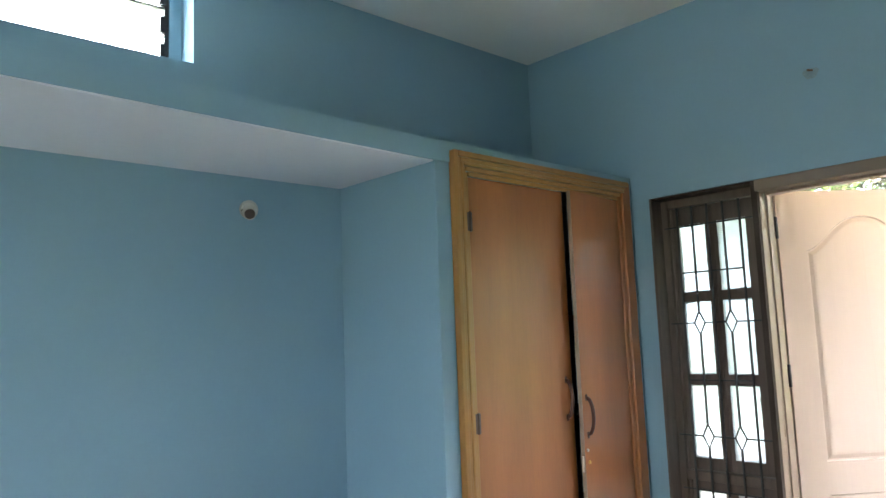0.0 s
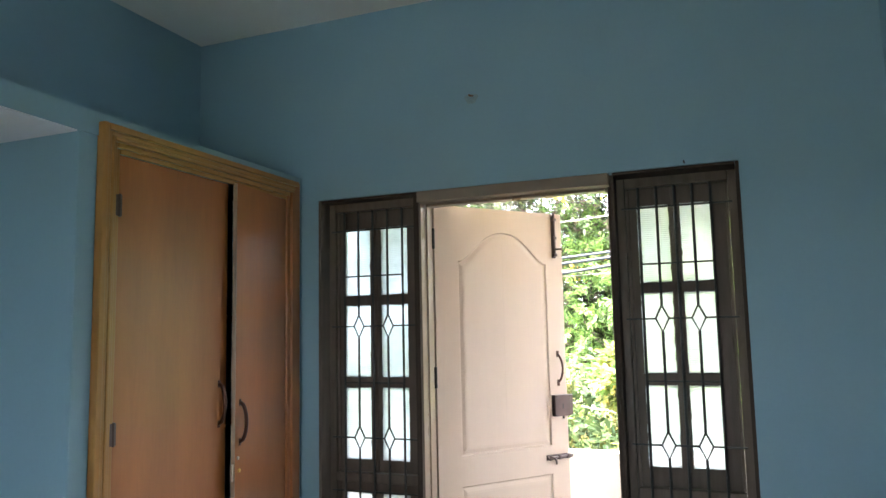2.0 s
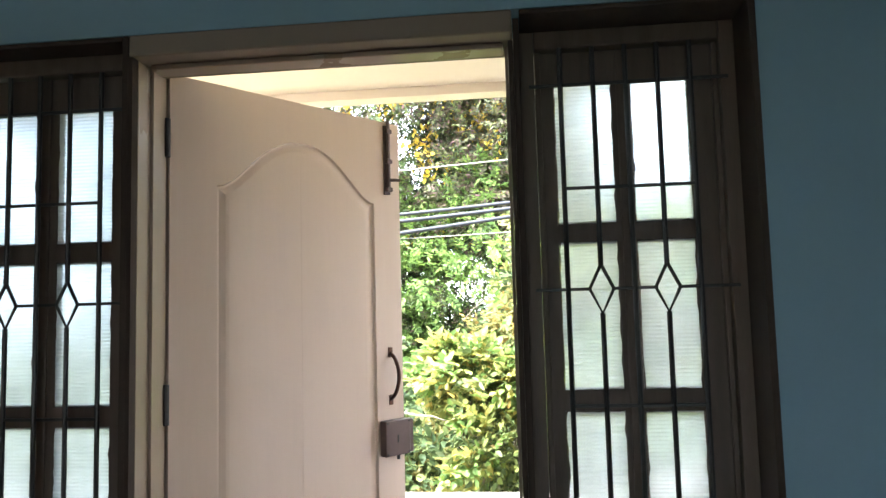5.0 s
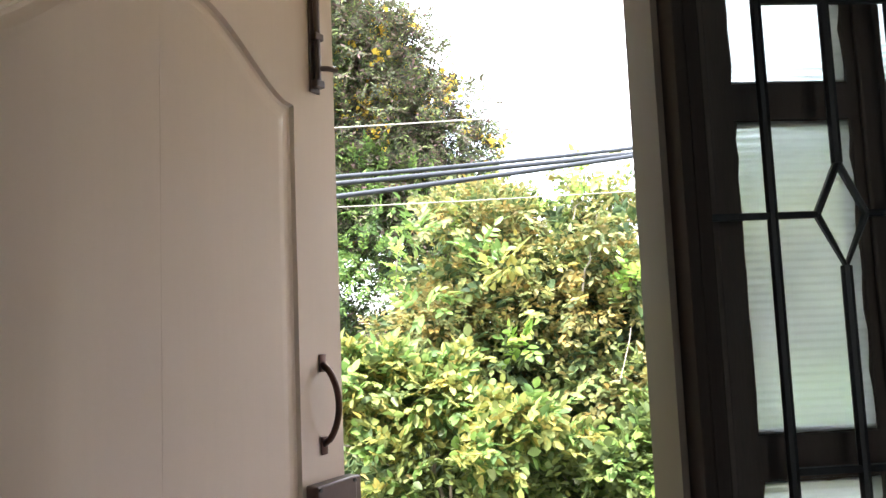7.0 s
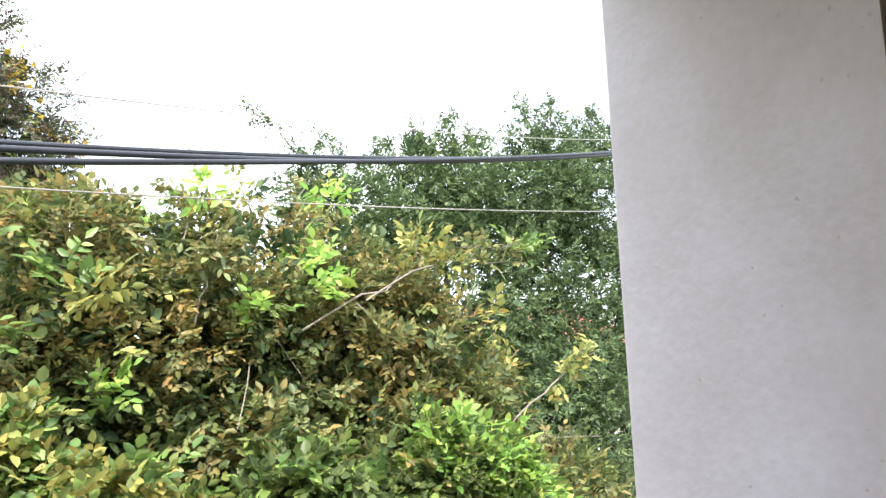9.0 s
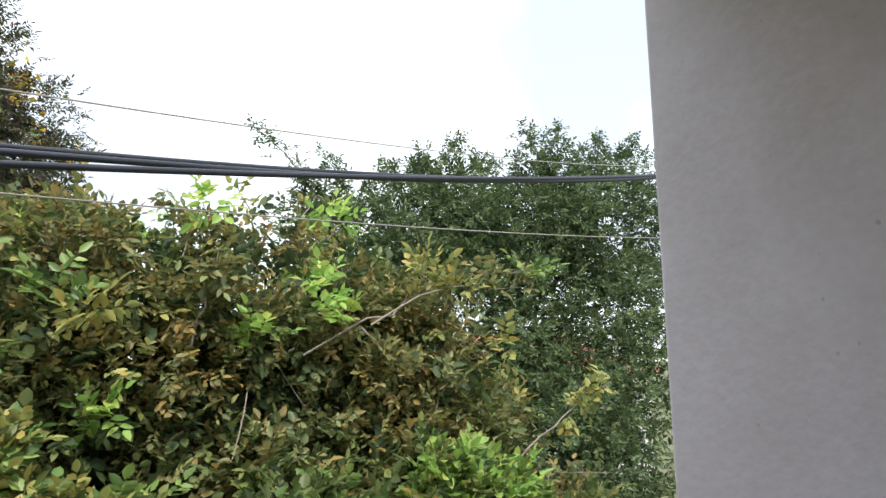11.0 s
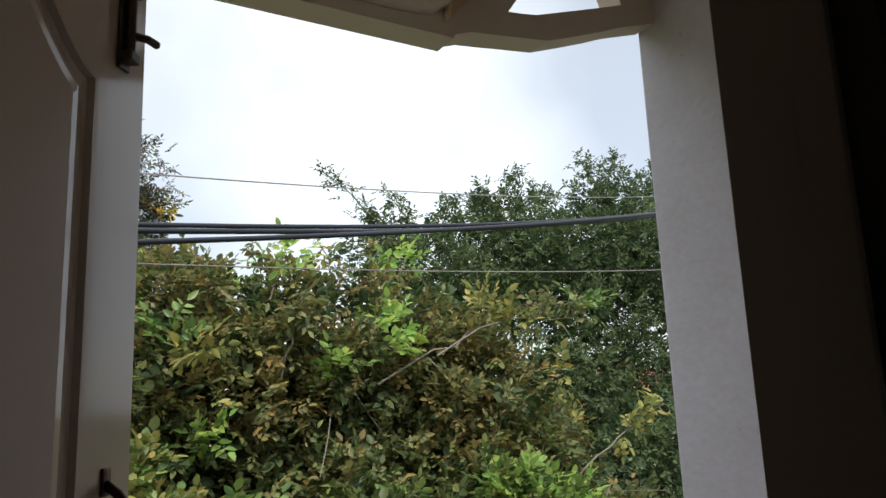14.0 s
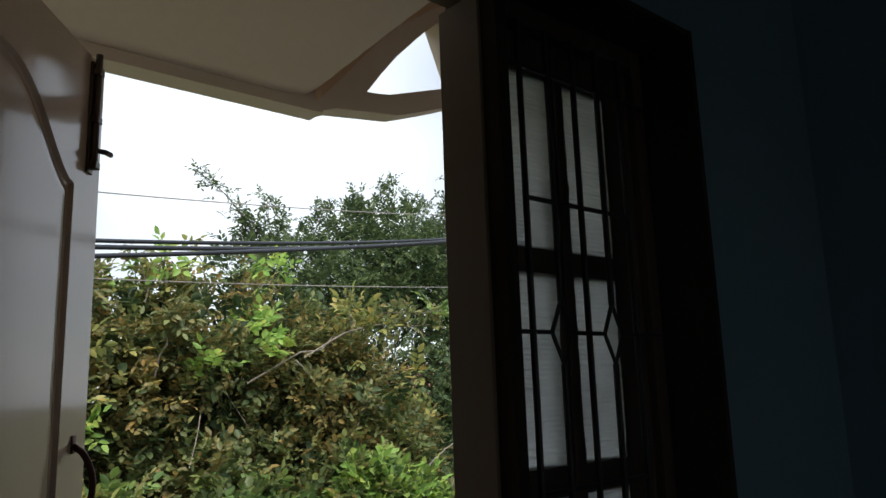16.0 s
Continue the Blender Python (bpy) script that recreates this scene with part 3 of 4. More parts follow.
# ---- built-in wardrobe: golden moulded frame, two tan flush doors, one ajar ----
def wardrobe():
    w = base("wardrobe", pose(-1.5, -0.75, 0), "built-in tan wooden wardrobe with golden moulded frame, door ajar", "wardrobe")
    y0, y1, zt, fw = -1.400, -0.040, 2.143, 0.105

    def mould(steps, lo_hi):
        bm = bmesh.new()
        for a, b, out in steps:
            lo, hi = lo_hi(a, b)
            box((WX - 0.03, lo[0], lo[1]), (WX + out, hi[0], hi[1]), 0.0045, bm, 2)
        return bm
    steps = [(0.0, 0.026, 0.030), (0.0265, 0.046, 0.022), (0.0465, 0.062, 0.026), (0.0625, 0.084, 0.012), (0.0845, 0.105, 0.004)]
    # the moulded face is lapped over the slab's edge at the top
    ztop = 2.200
    part("frame_jamb", mould(steps, lambda a, b: ((y0 + a, 0.002), (y0 + b, ztop - a))), MOULDING, w, "golden moulded jamb")
    plain = [(0.0, 0.074, 0.018), (0.0745, 0.105, 0.006)]
    part("frame_jamb", mould(plain, lambda a, b: ((y1 - b, 0.002), (y1 - a, ztop - a))), LAMINATE, w, "smooth tan jamb")
    bm = bmesh.new()
    for a, b, out in steps:
        box((WX + 0.001, y0 + b + 0.0005, ztop - b), (WX + out, y1 - b - 0.0005, ztop - a), 0.0045, bm, 2)
    part("frame_head", bm, MOULDING, w, "golden moulded head")
    # back and shelves are coloured dark to stand in for shade inside
    part("back_panel", box((X0 + 0.004, y0 + 0.01, 0.01), (X0 + 0.02, y1 - 0.01, 2.135)), INSIDE_SHADE, w, "inner back panel darkened for shade")
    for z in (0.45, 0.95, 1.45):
        part("shelf", box((X0 + 0.021, y0 + 0.012, z), (WX - 0.06, y1 - 0.012, z + 0.02), 0.002), INSIDE_SHADE, w)

    def pull(x, y, z0, z1):
        bm = bmesh.new()
        for z in (z0, z1):
            box((x, y - 0.009, z - 0.016), (x + 0.004, y + 0.009, z + 0.016), 0.002, bm)
        n = 16
        tube([(x + 0.002 + 0.034 * math.sin(math.pi * i / n) ** 0.45, y, z0 + (z1 - z0) * i / n) for i in range(n + 1)], 0.009, 10, bm)
        return bm
    left = part("door", box((WX - 0.022, y0 + fw + 0.003, 0.02), (WX - 0.002, -0.628, 2.093), 0.0015), LAMINATE, w, "flush tan laminate door")
    part("handle", pull(WX - 0.002, -0.678, 0.975, 1.155), BRONZE, left, "dark bronze D handle", smooth=True)
    for z in (1.89, 1.01, 0.30):
        bm = tube([(WX + 0.005, y0 + fw + 0.001, z - 0.045), (WX + 0.005, y0 + fw + 0.001, z + 0.045)], 0.006, 8)
        box((WX - 0.002, y0 + fw - 0.018, z - 0.042), (WX + 0.006, y0 + fw + 0.014, z + 0.042), 0.001, bm)
        part("hinge", bm, LOCK_BROWN, left, "dark butt hinge")
    # the other door stands a hand's breadth open
    turn = Matrix.Translation((WX - 0.002, y1 - fw - 0.002, 0)) @ Matrix.Rotation(radians(6.5), 4, "Z")

    def ajar(bm):
        bmesh.ops.transform(bm, matrix=turn, verts=bm.verts)
        return bm
    right = part("door", ajar(box((-0.020, -0.485, 0.02), (0.0, -0.001, 2.093), 0.0015)), LAMINATE, w, "flush tan laminate door, ajar")
    part("edge_band", ajar(box((-0.0205, -0.4875, 0.021), (0.0004, -0.4852, 2.092), 0.0008)), LAMINATE_EDGE, right)
    part("handle", ajar(pull(0.0, -0.447, 0.885, 1.065)), BRONZE, right, "dark bronze D handle", smooth=True)
    part("lock_cylinder", ajar(tube([(0.0, -0.462, 0.815), (0.005, -0.462, 0.815)], 0.008, 14)), STEEL, right, "steel lock cylinder")
    part("lock_cylinder", ajar(tube([(0.0, -0.450, 0.757), (0.005, -0.450, 0.757)], 0.009, 14)), BRASS, right, "brass lock cylinder")
    part("latch", ajar(box((-0.016, -0.502, 0.715), (-0.004, -0.488, 0.790), 0.002)), STEEL, right, "steel latch on the door edge")


wardrobe()


# ---- small fittings on the walls ----
def lamp_holder():
    h = base("lamp_holder", pose(X0, -1.99, 1.995), "white angled lamp holder with no bulb, on the alcove wall", "lamp holder")
    part("back_plate", tube([(X0 + 0.0005, -1.995, 1.99), (X0 + 0.018, -1.995, 1.99)], 0.042, 24), PALE_PLASTIC, h, smooth=False)
    aim = Vector((0.75, -0.35, -0.40)).normalized()
    s = Vector((X0 + 0.012, -1.995, 1.987))
    part("socket", tube([s, s + aim * 0.03, s + aim * 0.062], 0.034, 20, end=0.027), PALE_PLASTIC, h)
    part("contact", tube([s + aim * 0.0615, s + aim * 0.064], 0.023, 20), BAKELITE, h, "dark open mouth of the socket")
    part("screw", tube([s + Vector((0.005, -0.037, -0.004)), s + Vector((0.009, -0.037, -0.004))], 0.005, 8), BAKELITE, h)


lamp_holder()

stub = base("wall_stub", pose(-0.172, 0, 2.56), "rusty broken fixing stub in a stained plaster patch", "wall fixing")
part("patch", plate([(-0.172 + 0.034 * math.cos(a) * (1 + 0.2 * math.sin(3 * a)), 2.552 + 0.030 * math.sin(a) * (1 + 0.15 * math.cos(2 * a))) for a in [i * math.pi / 12 for i in range(24)]], -0.0025, -0.0002, "y"), STAINED_BLUE, stub, "stained plaster patch")
part("spike", tube([(-0.182, -0.002, 2.572), (-0.172, -0.018, 2.564), (-0.155, -0.026, 2.558)], 0.0065, 8, end=0.004), RUST, stub, "rusty spike")
nail = tagged(mesh_object("nail", tube([(0.843, 0.0, 2.112), (0.843, -0.022, 2.116)], 0.004, 8), IRON), "small dark nail in the wall above the window", "nail")


# ---- the balcony ----
FRONT = 1.55
structure("balcony_floor", box((-2.6, WALL + 0.001, -0.16), (2.0, FRONT, -0.01), 0.004), CEMENT, "grey cement balcony floor slab", "floor")
SIDE = 1.85
structure("balcony_side_wall", box((SIDE, WALL + 0.021, -0.16), (SIDE + 0.15, FRONT - 0.01, 3.25), 0.012), PLASTER, "rough white plastered side wall of the balcony", "wall")


pits = np.random.default_rng(3)
for k in range(70):
    y, z, r = pits.uniform(0.30, 1.50), pits.uniform(0.75, 2.75), pits.uniform(0.0015, 0.0055)
    ring = [(y + r * math.cos(a) * pits.uniform(0.7, 1.4), z + r * math.sin(a) * pits.uniform(0.7, 1.6)) for a in [i * math.pi / 4 for i in range(8)]]
    pit = mesh_object("pit", plate(ring, SIDE - 0.0012, SIDE - 0.0002, "x"), PIT_STAIN)
    pit.parent = bpy.data.objects["balcony_side_wall"]


def parapet():
    """A low solid parapet whose top sweeps up to the side wall."""
    top = [(SIDE - 0.001, 0.715), (1.45, 0.715), (1.25, 0.69), (1.10, 0.63), (0.95, 0.585), (0.8, 0.572), (-2.6, 0.572)]
    structure("parapet", plate([(-2.6, -0.16), (SIDE - 0.001, -0.16)] + top, FRONT - 0.13, FRONT - 0.002, "y"), CREAM_PLASTER, "low cream plastered balcony parapet", "parapet")


parapet()

# canopy over the balcony: it climbs from the front lip to the house wall, and swells into a half vault beside the side wall
structure("balcony_roof_lip", box((-2.6, FRONT - 0.098, 2.335), (0.9908, FRONT, 2.56), 0.0), CREAM_PLASTER, "cream plastered lip along the balcony roof", "trim")


def vault():
    prof = [(-2.6, 2.25), (0.80, 2.27), (0.90, 2.33), (0.975, 2.425), (1.038, 2.506), (1.115, 2.60), (1.198, 2.693), (1.344, 2.838), (1.533, 2.979), (1.68, 3.055), (SIDE - 0.002, 3.11)]
    px, pz = [p[0] for p in prof], [p[1] for p in prof]
    xs = [-2.6, -1.6, -0.8, -0.2, 0.2, 0.5] + [float(v) for v in np.linspace(0.62, SIDE - 0.002, 42)]
    ys = [float(v) for v in np.linspace(WALL + 0.021, FRONT - 0.0995, 26)]
    bm = bmesh.new()

    def under(x, y):
        flat, rise = 2.372 + 0.38 * (FRONT - 0.10 - y), float(np.interp(x, px, pz))
        return (flat + rise + math.sqrt((flat - rise) ** 2 + 0.05 ** 2)) / 2
    low_v = [[bm.verts.new((x, y, under(x, y))) for y in ys] for x in xs]
    top_v = [[bm.verts.new((x, y, under(x, y) + 0.11)) for y in ys] for x in xs]
    for g in (low_v, top_v):
        for i in range(len(xs) - 1):
            for j in range(len(ys) - 1):
                bm.faces.new((g[i][j], g[i + 1][j], g[i + 1][j + 1], g[i][j + 1]))
    for i in range(len(xs) - 1):
        for j in (0, len(ys) - 1):
            bm.faces.new((low_v[i][j], low_v[i + 1][j], top_v[i + 1][j], top_v[i][j]))
    for j in range(len(ys) - 1):
        for i in (0, len(xs) - 1):
            bm.faces.new((low_v[i][j], low_v[i][j + 1], top_v[i][j + 1], top_v[i][j]))
    shell_ob = structure("balcony_soffit", bm, CREAM_PLASTER, "cream plastered balcony canopy rising into a half vault", "ceiling")
    shell_ob.data.polygons.foreach_set("use_smooth", [True] * len(shell_ob.data.polygons))
    # an ochre fillet follows the foot of the vault where it meets the rib
    band = [(0.96, 2.376), (1.045, 2.466), (1.116, 2.55), (1.226, 2.674), (1.343, 2.787), (1.566, 2.95), (1.70, 3.02), (SIDE - 0.003, 3.075)]
    structure("balcony_arch_band", plate(band + [(x, z + 0.10) for x, z in reversed(band)], FRONT - 0.135, FRONT - 0.0985, "y"), ARCH_OCHRE, "ochre arch band under the balcony vault", "trim")
    # the front rib closes the vault and is pierced by a three-sided opening
    low = [(0.991, 2.345), (1.05, 2.367), (1.14, 2.378), (1.231, 2.390), (1.345, 2.404), (1.42, 2.430), (1.497, 2.458), (1.581, 2.489), (1.67, 2.525), (SIDE - 0.002, 2.582)]
    high = [(SIDE - 0.002, 3.25), (1.66, 3.18), (1.50, 3.08), (1.37, 2.98), (1.26, 2.88), (1.15, 2.76), (1.06, 2.66), (0.991, 2.58)]
    hole = [(1.195, 2.469), (1.244, 2.474), (1.306, 2.484), (1.44, 2.529), (1.585, 2.578), (1.69, 2.615), (1.675, 2.653), (1.63, 2.763), (1.578, 2.885), (1.50, 2.815), (1.452, 2.769), (1.344, 2.658), (1.269, 2.568)]
    structure("balcony_front_rib", plate(low + high, FRONT - 0.098, FRONT - 0.004, "y", [hole]), CREAM_PLASTER, "cream plastered front rib pierced by a curved triangular opening", "trim")


vault()

# the storey below and the ground
structure("lower_storey", box((X0 - WALL, Y0 - WALL, -3.4), (X1 + WALL, WALL, -0.165)), CREAM_PLASTER, "plain plastered storey under the room", "wall")
structure("roof_slab", box((X0 - WALL, Y0 - WALL, 3.302), (X1 + WALL, WALL, 3.42)), CREAM_PLASTER, "flat roof slab over the room", "roof")
bm = bmesh.new()
bmesh.ops.create_grid(bm, x_segments=60, y_segments=60, size=400)
for v in bm.verts:
    v.co.z = -3.4 + (0.25 * noise.noise(v.co * 0.05) if v.co.length > 12 else 0.0) - (0.3 if v.co.length > 12 else 0)
structure("ground", bm, EARTH, "bare earth and rough grass below the balcony", "ground")


# ---- overhead cables in front of the balcony ----
def cable(y0, z0, y1, z1, radius, mat, label, sag=0.0, wob=0.0):
    pts = []
    for i in range(61):
        x = -7 + 18 * i / 60
        f = x / 4
        s = sag * (((x - 3) / 6) ** 2 - 0.25)
        pts.append((x, y0 + (y1 - y0) * f, z0 + (z1 - z0) * f + s + wob * math.sin(x * 2.3)))
    tagged(mesh_object("cable", tube(pts, radius, 8), mat, True), label, "cable", "overhead cables")


cable(2.891, 2.013, 3.896, 2.686, 0.0115, CABLE, "thick black overhead cable", 0.385)
cable(2.709, 1.946, 3.673, 2.631, 0.0125, CABLE, "thick black overhead cable", 0.400, 0.002)
cable(2.561, 1.862, 3.599, 2.604, 0.0120, CABLE, "thick black overhead cable", 0.249)
cable(3.590, 2.442, 5.002, 3.089, 0.0044, WIRE, "thin grey overhead wire", 0.205)
cable(2.563, 1.810, 3.413, 2.156, 0.0028, WIRE, "thin grey overhead wire", 0.234)


# ---- trees ----
rng = np.random.default_rng(7)


def unit(v):
    return v / np.maximum(1e-9, np.linalg.norm(v, axis=-1, keepdims=True))


def leaves(name, pos, along, up, size, mat, parent, label="", slim=0.42):
    """One mesh of folded, pointed leaves: foot, direction, upper side and length of each."""
    n = len(pos)
    along = unit(along)
    side = unit(np.cross(along, up))
    nrm = np.cross(side, along)
    s = size[:, None]
    w = s * slim * rng.uniform(0.8, 1.15, (n, 1))
    droop = s * rng.uniform(0.02, 0.22, (n, 1))
    v = np.stack([pos,
                  pos + along * s * 0.34 + side * w * 0.5 + nrm * w * 0.16,
                  pos + along * s * 0.70 + side * w * 0.40 + nrm * w * 0.10 - nrm * droop * 0.5,
                  pos + along * s - nrm * droop,
                  pos + along * s * 0.70 - side * w * 0.40 + nrm * w * 0.10 - nrm * droop * 0.5,
                  pos + along * s * 0.34 - side * w * 0.5 + nrm * w * 0.16], axis=1).reshape(-1, 3)
    k = np.arange(n)[:, None] * 6
    faces = np.concatenate([k + np.array([[0, 1, 2, 3]]), k + np.array([[0, 3, 4, 5]])])
    me = bpy.data.meshes.new(name)
    me.vertices.add(len(v))
    me.vertices.foreach_set("co", v.ravel().astype(np.float32))
    me.loops.add(faces.size)
    me.loops.foreach_set("vertex_index", faces.ravel().astype(np.int32))
    me.polygons.add(len(faces))
    me.polygons.foreach_set("loop_start", np.arange(0, faces.size, 4, dtype=np.int32))
    me.update(calc_edges=True)
    me.materials.append(mat)
    ob = new(name, me)
    ob.parent = parent
    ob.matrix_parent_inverse = parent.matrix_basis.inverted()
    return tagged(ob, label, kind="stuff")


def shell(lobes, count, inner=0.55):
    """Points in the outer part of ellipsoids, more in the larger ones, with the way outwards."""
    area = np.array([r[0] * r[1] + r[1] * r[2] + r[0] * r[2] for _, r in lobes])
    pick = rng.choice(len(lobes), count, p=area / area.sum())
    c = np.array([l[0] for l in lobes], float)[pick]
    r = np.array([l[1] for l in lobes], float)[pick]
    d = unit(rng.normal(size=(count, 3)))
    wob = 1 + 0.16 * np.sin(d[:, 0] * 7 + pick * 2.1) * np.sin(d[:, 1] * 6 + pick) + 0.12 * np.sin(d[:, 2] * 9 + pick * 1.3)
    f = (inner + (1 - inner) * rng.random(count) ** 0.6) * wob
    return c + d * r * f[:, None], unit(d / r)


def sprays(pos, out, length, pairs, leaf, droop=0.25, loose=0.6):
    """Compound leaves: a rachis along which leaflets stand in pairs, with one at the end."""
    n = len(pos)
    up0 = np.array([0, 0, 1.0])
    way = unit(out + loose * rng.normal(size=(n, 3)) + np.array([0, 0, -droop]))
    side = unit(np.cross(way, up0 + 0.5 * rng.normal(size=(n, 3))))
    nrm = np.cross(side, way)
    nrm *= np.where(nrm[:, 2:] < 0, -1, 1)
    P, A, U, S = [], [], [], []
    L = length * rng.uniform(0.7, 1.3, n)
    for k in range(pairs):
        f = 0.25 + 0.7 * k / max(1, pairs)
        for s in (-1, 1):
            P.append(pos + way * (L * f)[:, None])
            A.append(way * 0.55 + side * s + 0.25 * rng.normal(size=(n, 3)))
            U.append(nrm + 0.35 * rng.normal(size=(n, 3)))
            S.append(leaf * rng.uniform(0.7, 1.2, n))
    P.append(pos + way * (L * 0.95)[:, None])
    A.append(way + 0.1 * rng.normal(size=(n, 3)))
    U.append(nrm)
    S.append(leaf * rng.uniform(0.9, 1.4, n))
    return np.concatenate(P), np.concatenate(A), np.concatenate(U), np.concatenate(S)


def crooked(a, b, n=6, bend=0.12):
    a, b = Vector(a), Vector(b)
    r = (b - a).length * bend
    pts = []
    for i in range(n + 1):
        f = i / n
        k = math.sin(math.pi * f)
        pts.append(a.lerp(b, f) + Vector(tuple(rng.normal(size=3))) * r * 0.4 * k + Vector((0, 0, r * k)))
    return pts


def tree(foot, fork, lobes, label, stem=0.16):
    t = base("tree", pose(*foot), label, "tree")
    part("trunk", tube(crooked(foot, fork, 6, 0.05), stem, 12, end=stem * 0.7), BARK, t)
    for c, r in lobes:
        part("limb", tube(crooked(fork, c, 6, 0.10), stem * 0.45, 8, end=stem * 0.14), BARK, t)
    return t


# the leafy tree that fills the view below the cables
BUSH = [((-0.94, 5.92, -0.35), (1.04, 0.8, 1.2)), ((0.62, 5.84, 0.72), (0.58, 0.75, 1.0)), ((1.22, 5.68, 1.10), (0.96, 0.88, 1.22)), ((2.26, 5.76, 1.30), (1.0, 0.96, 1.15)), ((3.15, 5.6, 0.98), (0.9, 0.88, 1.05)),
        ((3.85, 5.3, 0.35), (0.7, 0.75, 0.85)), ((0.02, 4.96, -0.69), (1.2, 0.8, 1.04)), ((1.54, 4.8, -0.29), (1.28, 0.8, 1.12)), ((2.98, 4.8, -0.29), (1.2, 0.8, 1.04)), ((4.3, 5.0, -0.6), (1.0, 0.8, 0.9))]
bush = tree((1.9, 5.7, -3.4), (1.9, 5.65, -1.4), BUSH, "leafy tree with olive, bronze and yellow compound leaves", 0.15)


def clumps(lobes, each, r0, r1, face=0.0):
    """Small balls of foliage set round the outside of larger ellipsoids."""
    out = []
    for c, r in lobes:
        for k in range(each):
            d = unit(rng.normal(size=3) + np.array([0, -face, 0.25]))
            f = rng.uniform(0.72, 1.0)
            q = rng.uniform(r0, r1)
            out.append((tuple(np.array(c) + d * np.array(r) * f), (q * rng.uniform(0.9, 1.5), q, q * rng.uniform(0.6, 0.9))))
    return out


# inner leaves darkened for the shade in the crown, then fine bronze and olive clumps above and larger green leaves
# below
UPPER, LOWER = BUSH[:6], BUSH[6:]
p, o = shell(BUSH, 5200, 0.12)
leaves("inner_crown", *sprays(p, o, 0.20, 3, 0.10), INNER_SHADE_LEAF, bush, "dark inner leaves", 0.55)


def tinted(lobes, each, small, large, tints):
    C = clumps(lobes, each, small, large, 0.7)
    for tint, lo, hi, n, leaf, say in tints:
        mine = [c for i, c in enumerate(C) if lo <= ((i * 0.6180339) % 1.0) < hi or i % 2 == 0]
        p, o = shell(mine, n, 0.40)
        leaves("crown", *sprays(p, o + np.array([0, -0.1, 0.3]), leaf * 2.2, 3, leaf, 0.15), tint, bush, say, 0.52)


tinted(UPPER, 22, 0.16, 0.34, ((BRONZE_LEAF, 0.0, 0.52, 5000, 0.058, "bronze leaves"), (BUSH_LEAF, 0.35, 0.88, 5900, 0.060, "olive leaves"), (GREEN_LEAF, 0.70, 1.0, 3100, 0.064, "green leaves"), (YELLOW_LEAF, 0.46, 0.54, 500, 0.066, "yellowing leaves")))
tinted(LOWER, 18, 0.20, 0.40, ((GREEN_LEAF, 0.0, 0.65, 3900, 0.070, "green leaves"), (BUSH_LEAF, 0.50, 0.95, 2600, 0.068, "olive leaves"), (BRONZE_LEAF, 0.80, 1.0, 900, 0.074, "bronze leaves")))


def spray_clump(name, spots, tint, n, spread, leaf, say=""):
    """Tufts of leaf sprays round a few spots."""
    p = np.repeat(np.array(spots), n, 0)
    d = unit(rng.normal(size=p.shape))
    leaves(name, *sprays(p + d * spread * rng.uniform(0.2, 1, (len(p), 1)), d + np.array([0, -0.3, 0.5]), leaf * 2.0, 3, leaf, 0.0, 0.4), tint, bush, say, 0.50)


# a few fresh tufts stand out of the older leaves
spray_clump("young_leaves", [(1.98, 4.7, 1.49), (2.56, 4.7, 1.62), (1.11, 4.7, 1.09), (2.45, 4.7, 1.83), (2.72, 5.1, 2.38), (1.75, 4.95, 2.36)], YOUNG_LEAF, 8, 0.06, 0.085, "bright young leaf tips")
spray_clump("young_leaves", [(0.40, 4.7, 1.42), (0.36, 4.7, 1.95), (0.81, 4.7, 1.76), (4.3, 4.7, 2.0)], BLUE_LEAF, 10, 0.12, 0.085, "fresh green leaves")
spray_clump("yellow_tuft", [(3.98, 4.7, 1.40), (3.5, 4.7, 1.85), (0.95, 4.6, 1.62), (3.3, 4.7, 1.95)], YELLOW_LEAF, 9, 0.10, 0.085, "yellow leaf tufts")
# thin upright sprigs that stand out of the top
for c, r in UPPER[1:]:
    for k in range(8):
        foot = np.array(c) + np.array([rng.uniform(-0.8, 0.8) * r[0], rng.uniform(-0.6, 0.2) * r[1], 0.80 * r[2]])
        tip = foot + np.array([rng.uniform(-0.25, 0.25), rng.uniform(-0.1, 0.1), rng.uniform(0.15, 0.42)])
        path = crooked(foot, tip, 5, 0.08)
        part("twig", tube(path, 0.006, 5, end=0.003), TWIG, bush)
        q = np.array([path[i].lerp(path[i + 1], f) for i in range(1, 5) for f in (0.0, 0.5)])
        leaves("sprig_leaves", *sprays(q, rng.normal(size=q.shape) + np.array([0, 0, 0.4]), 0.12, 3, 0.066), (BLUE_LEAF, BUSH_LEAF, YELLOW_LEAF, YOUNG_LEAF)[k % 4], bush, "", 0.54)
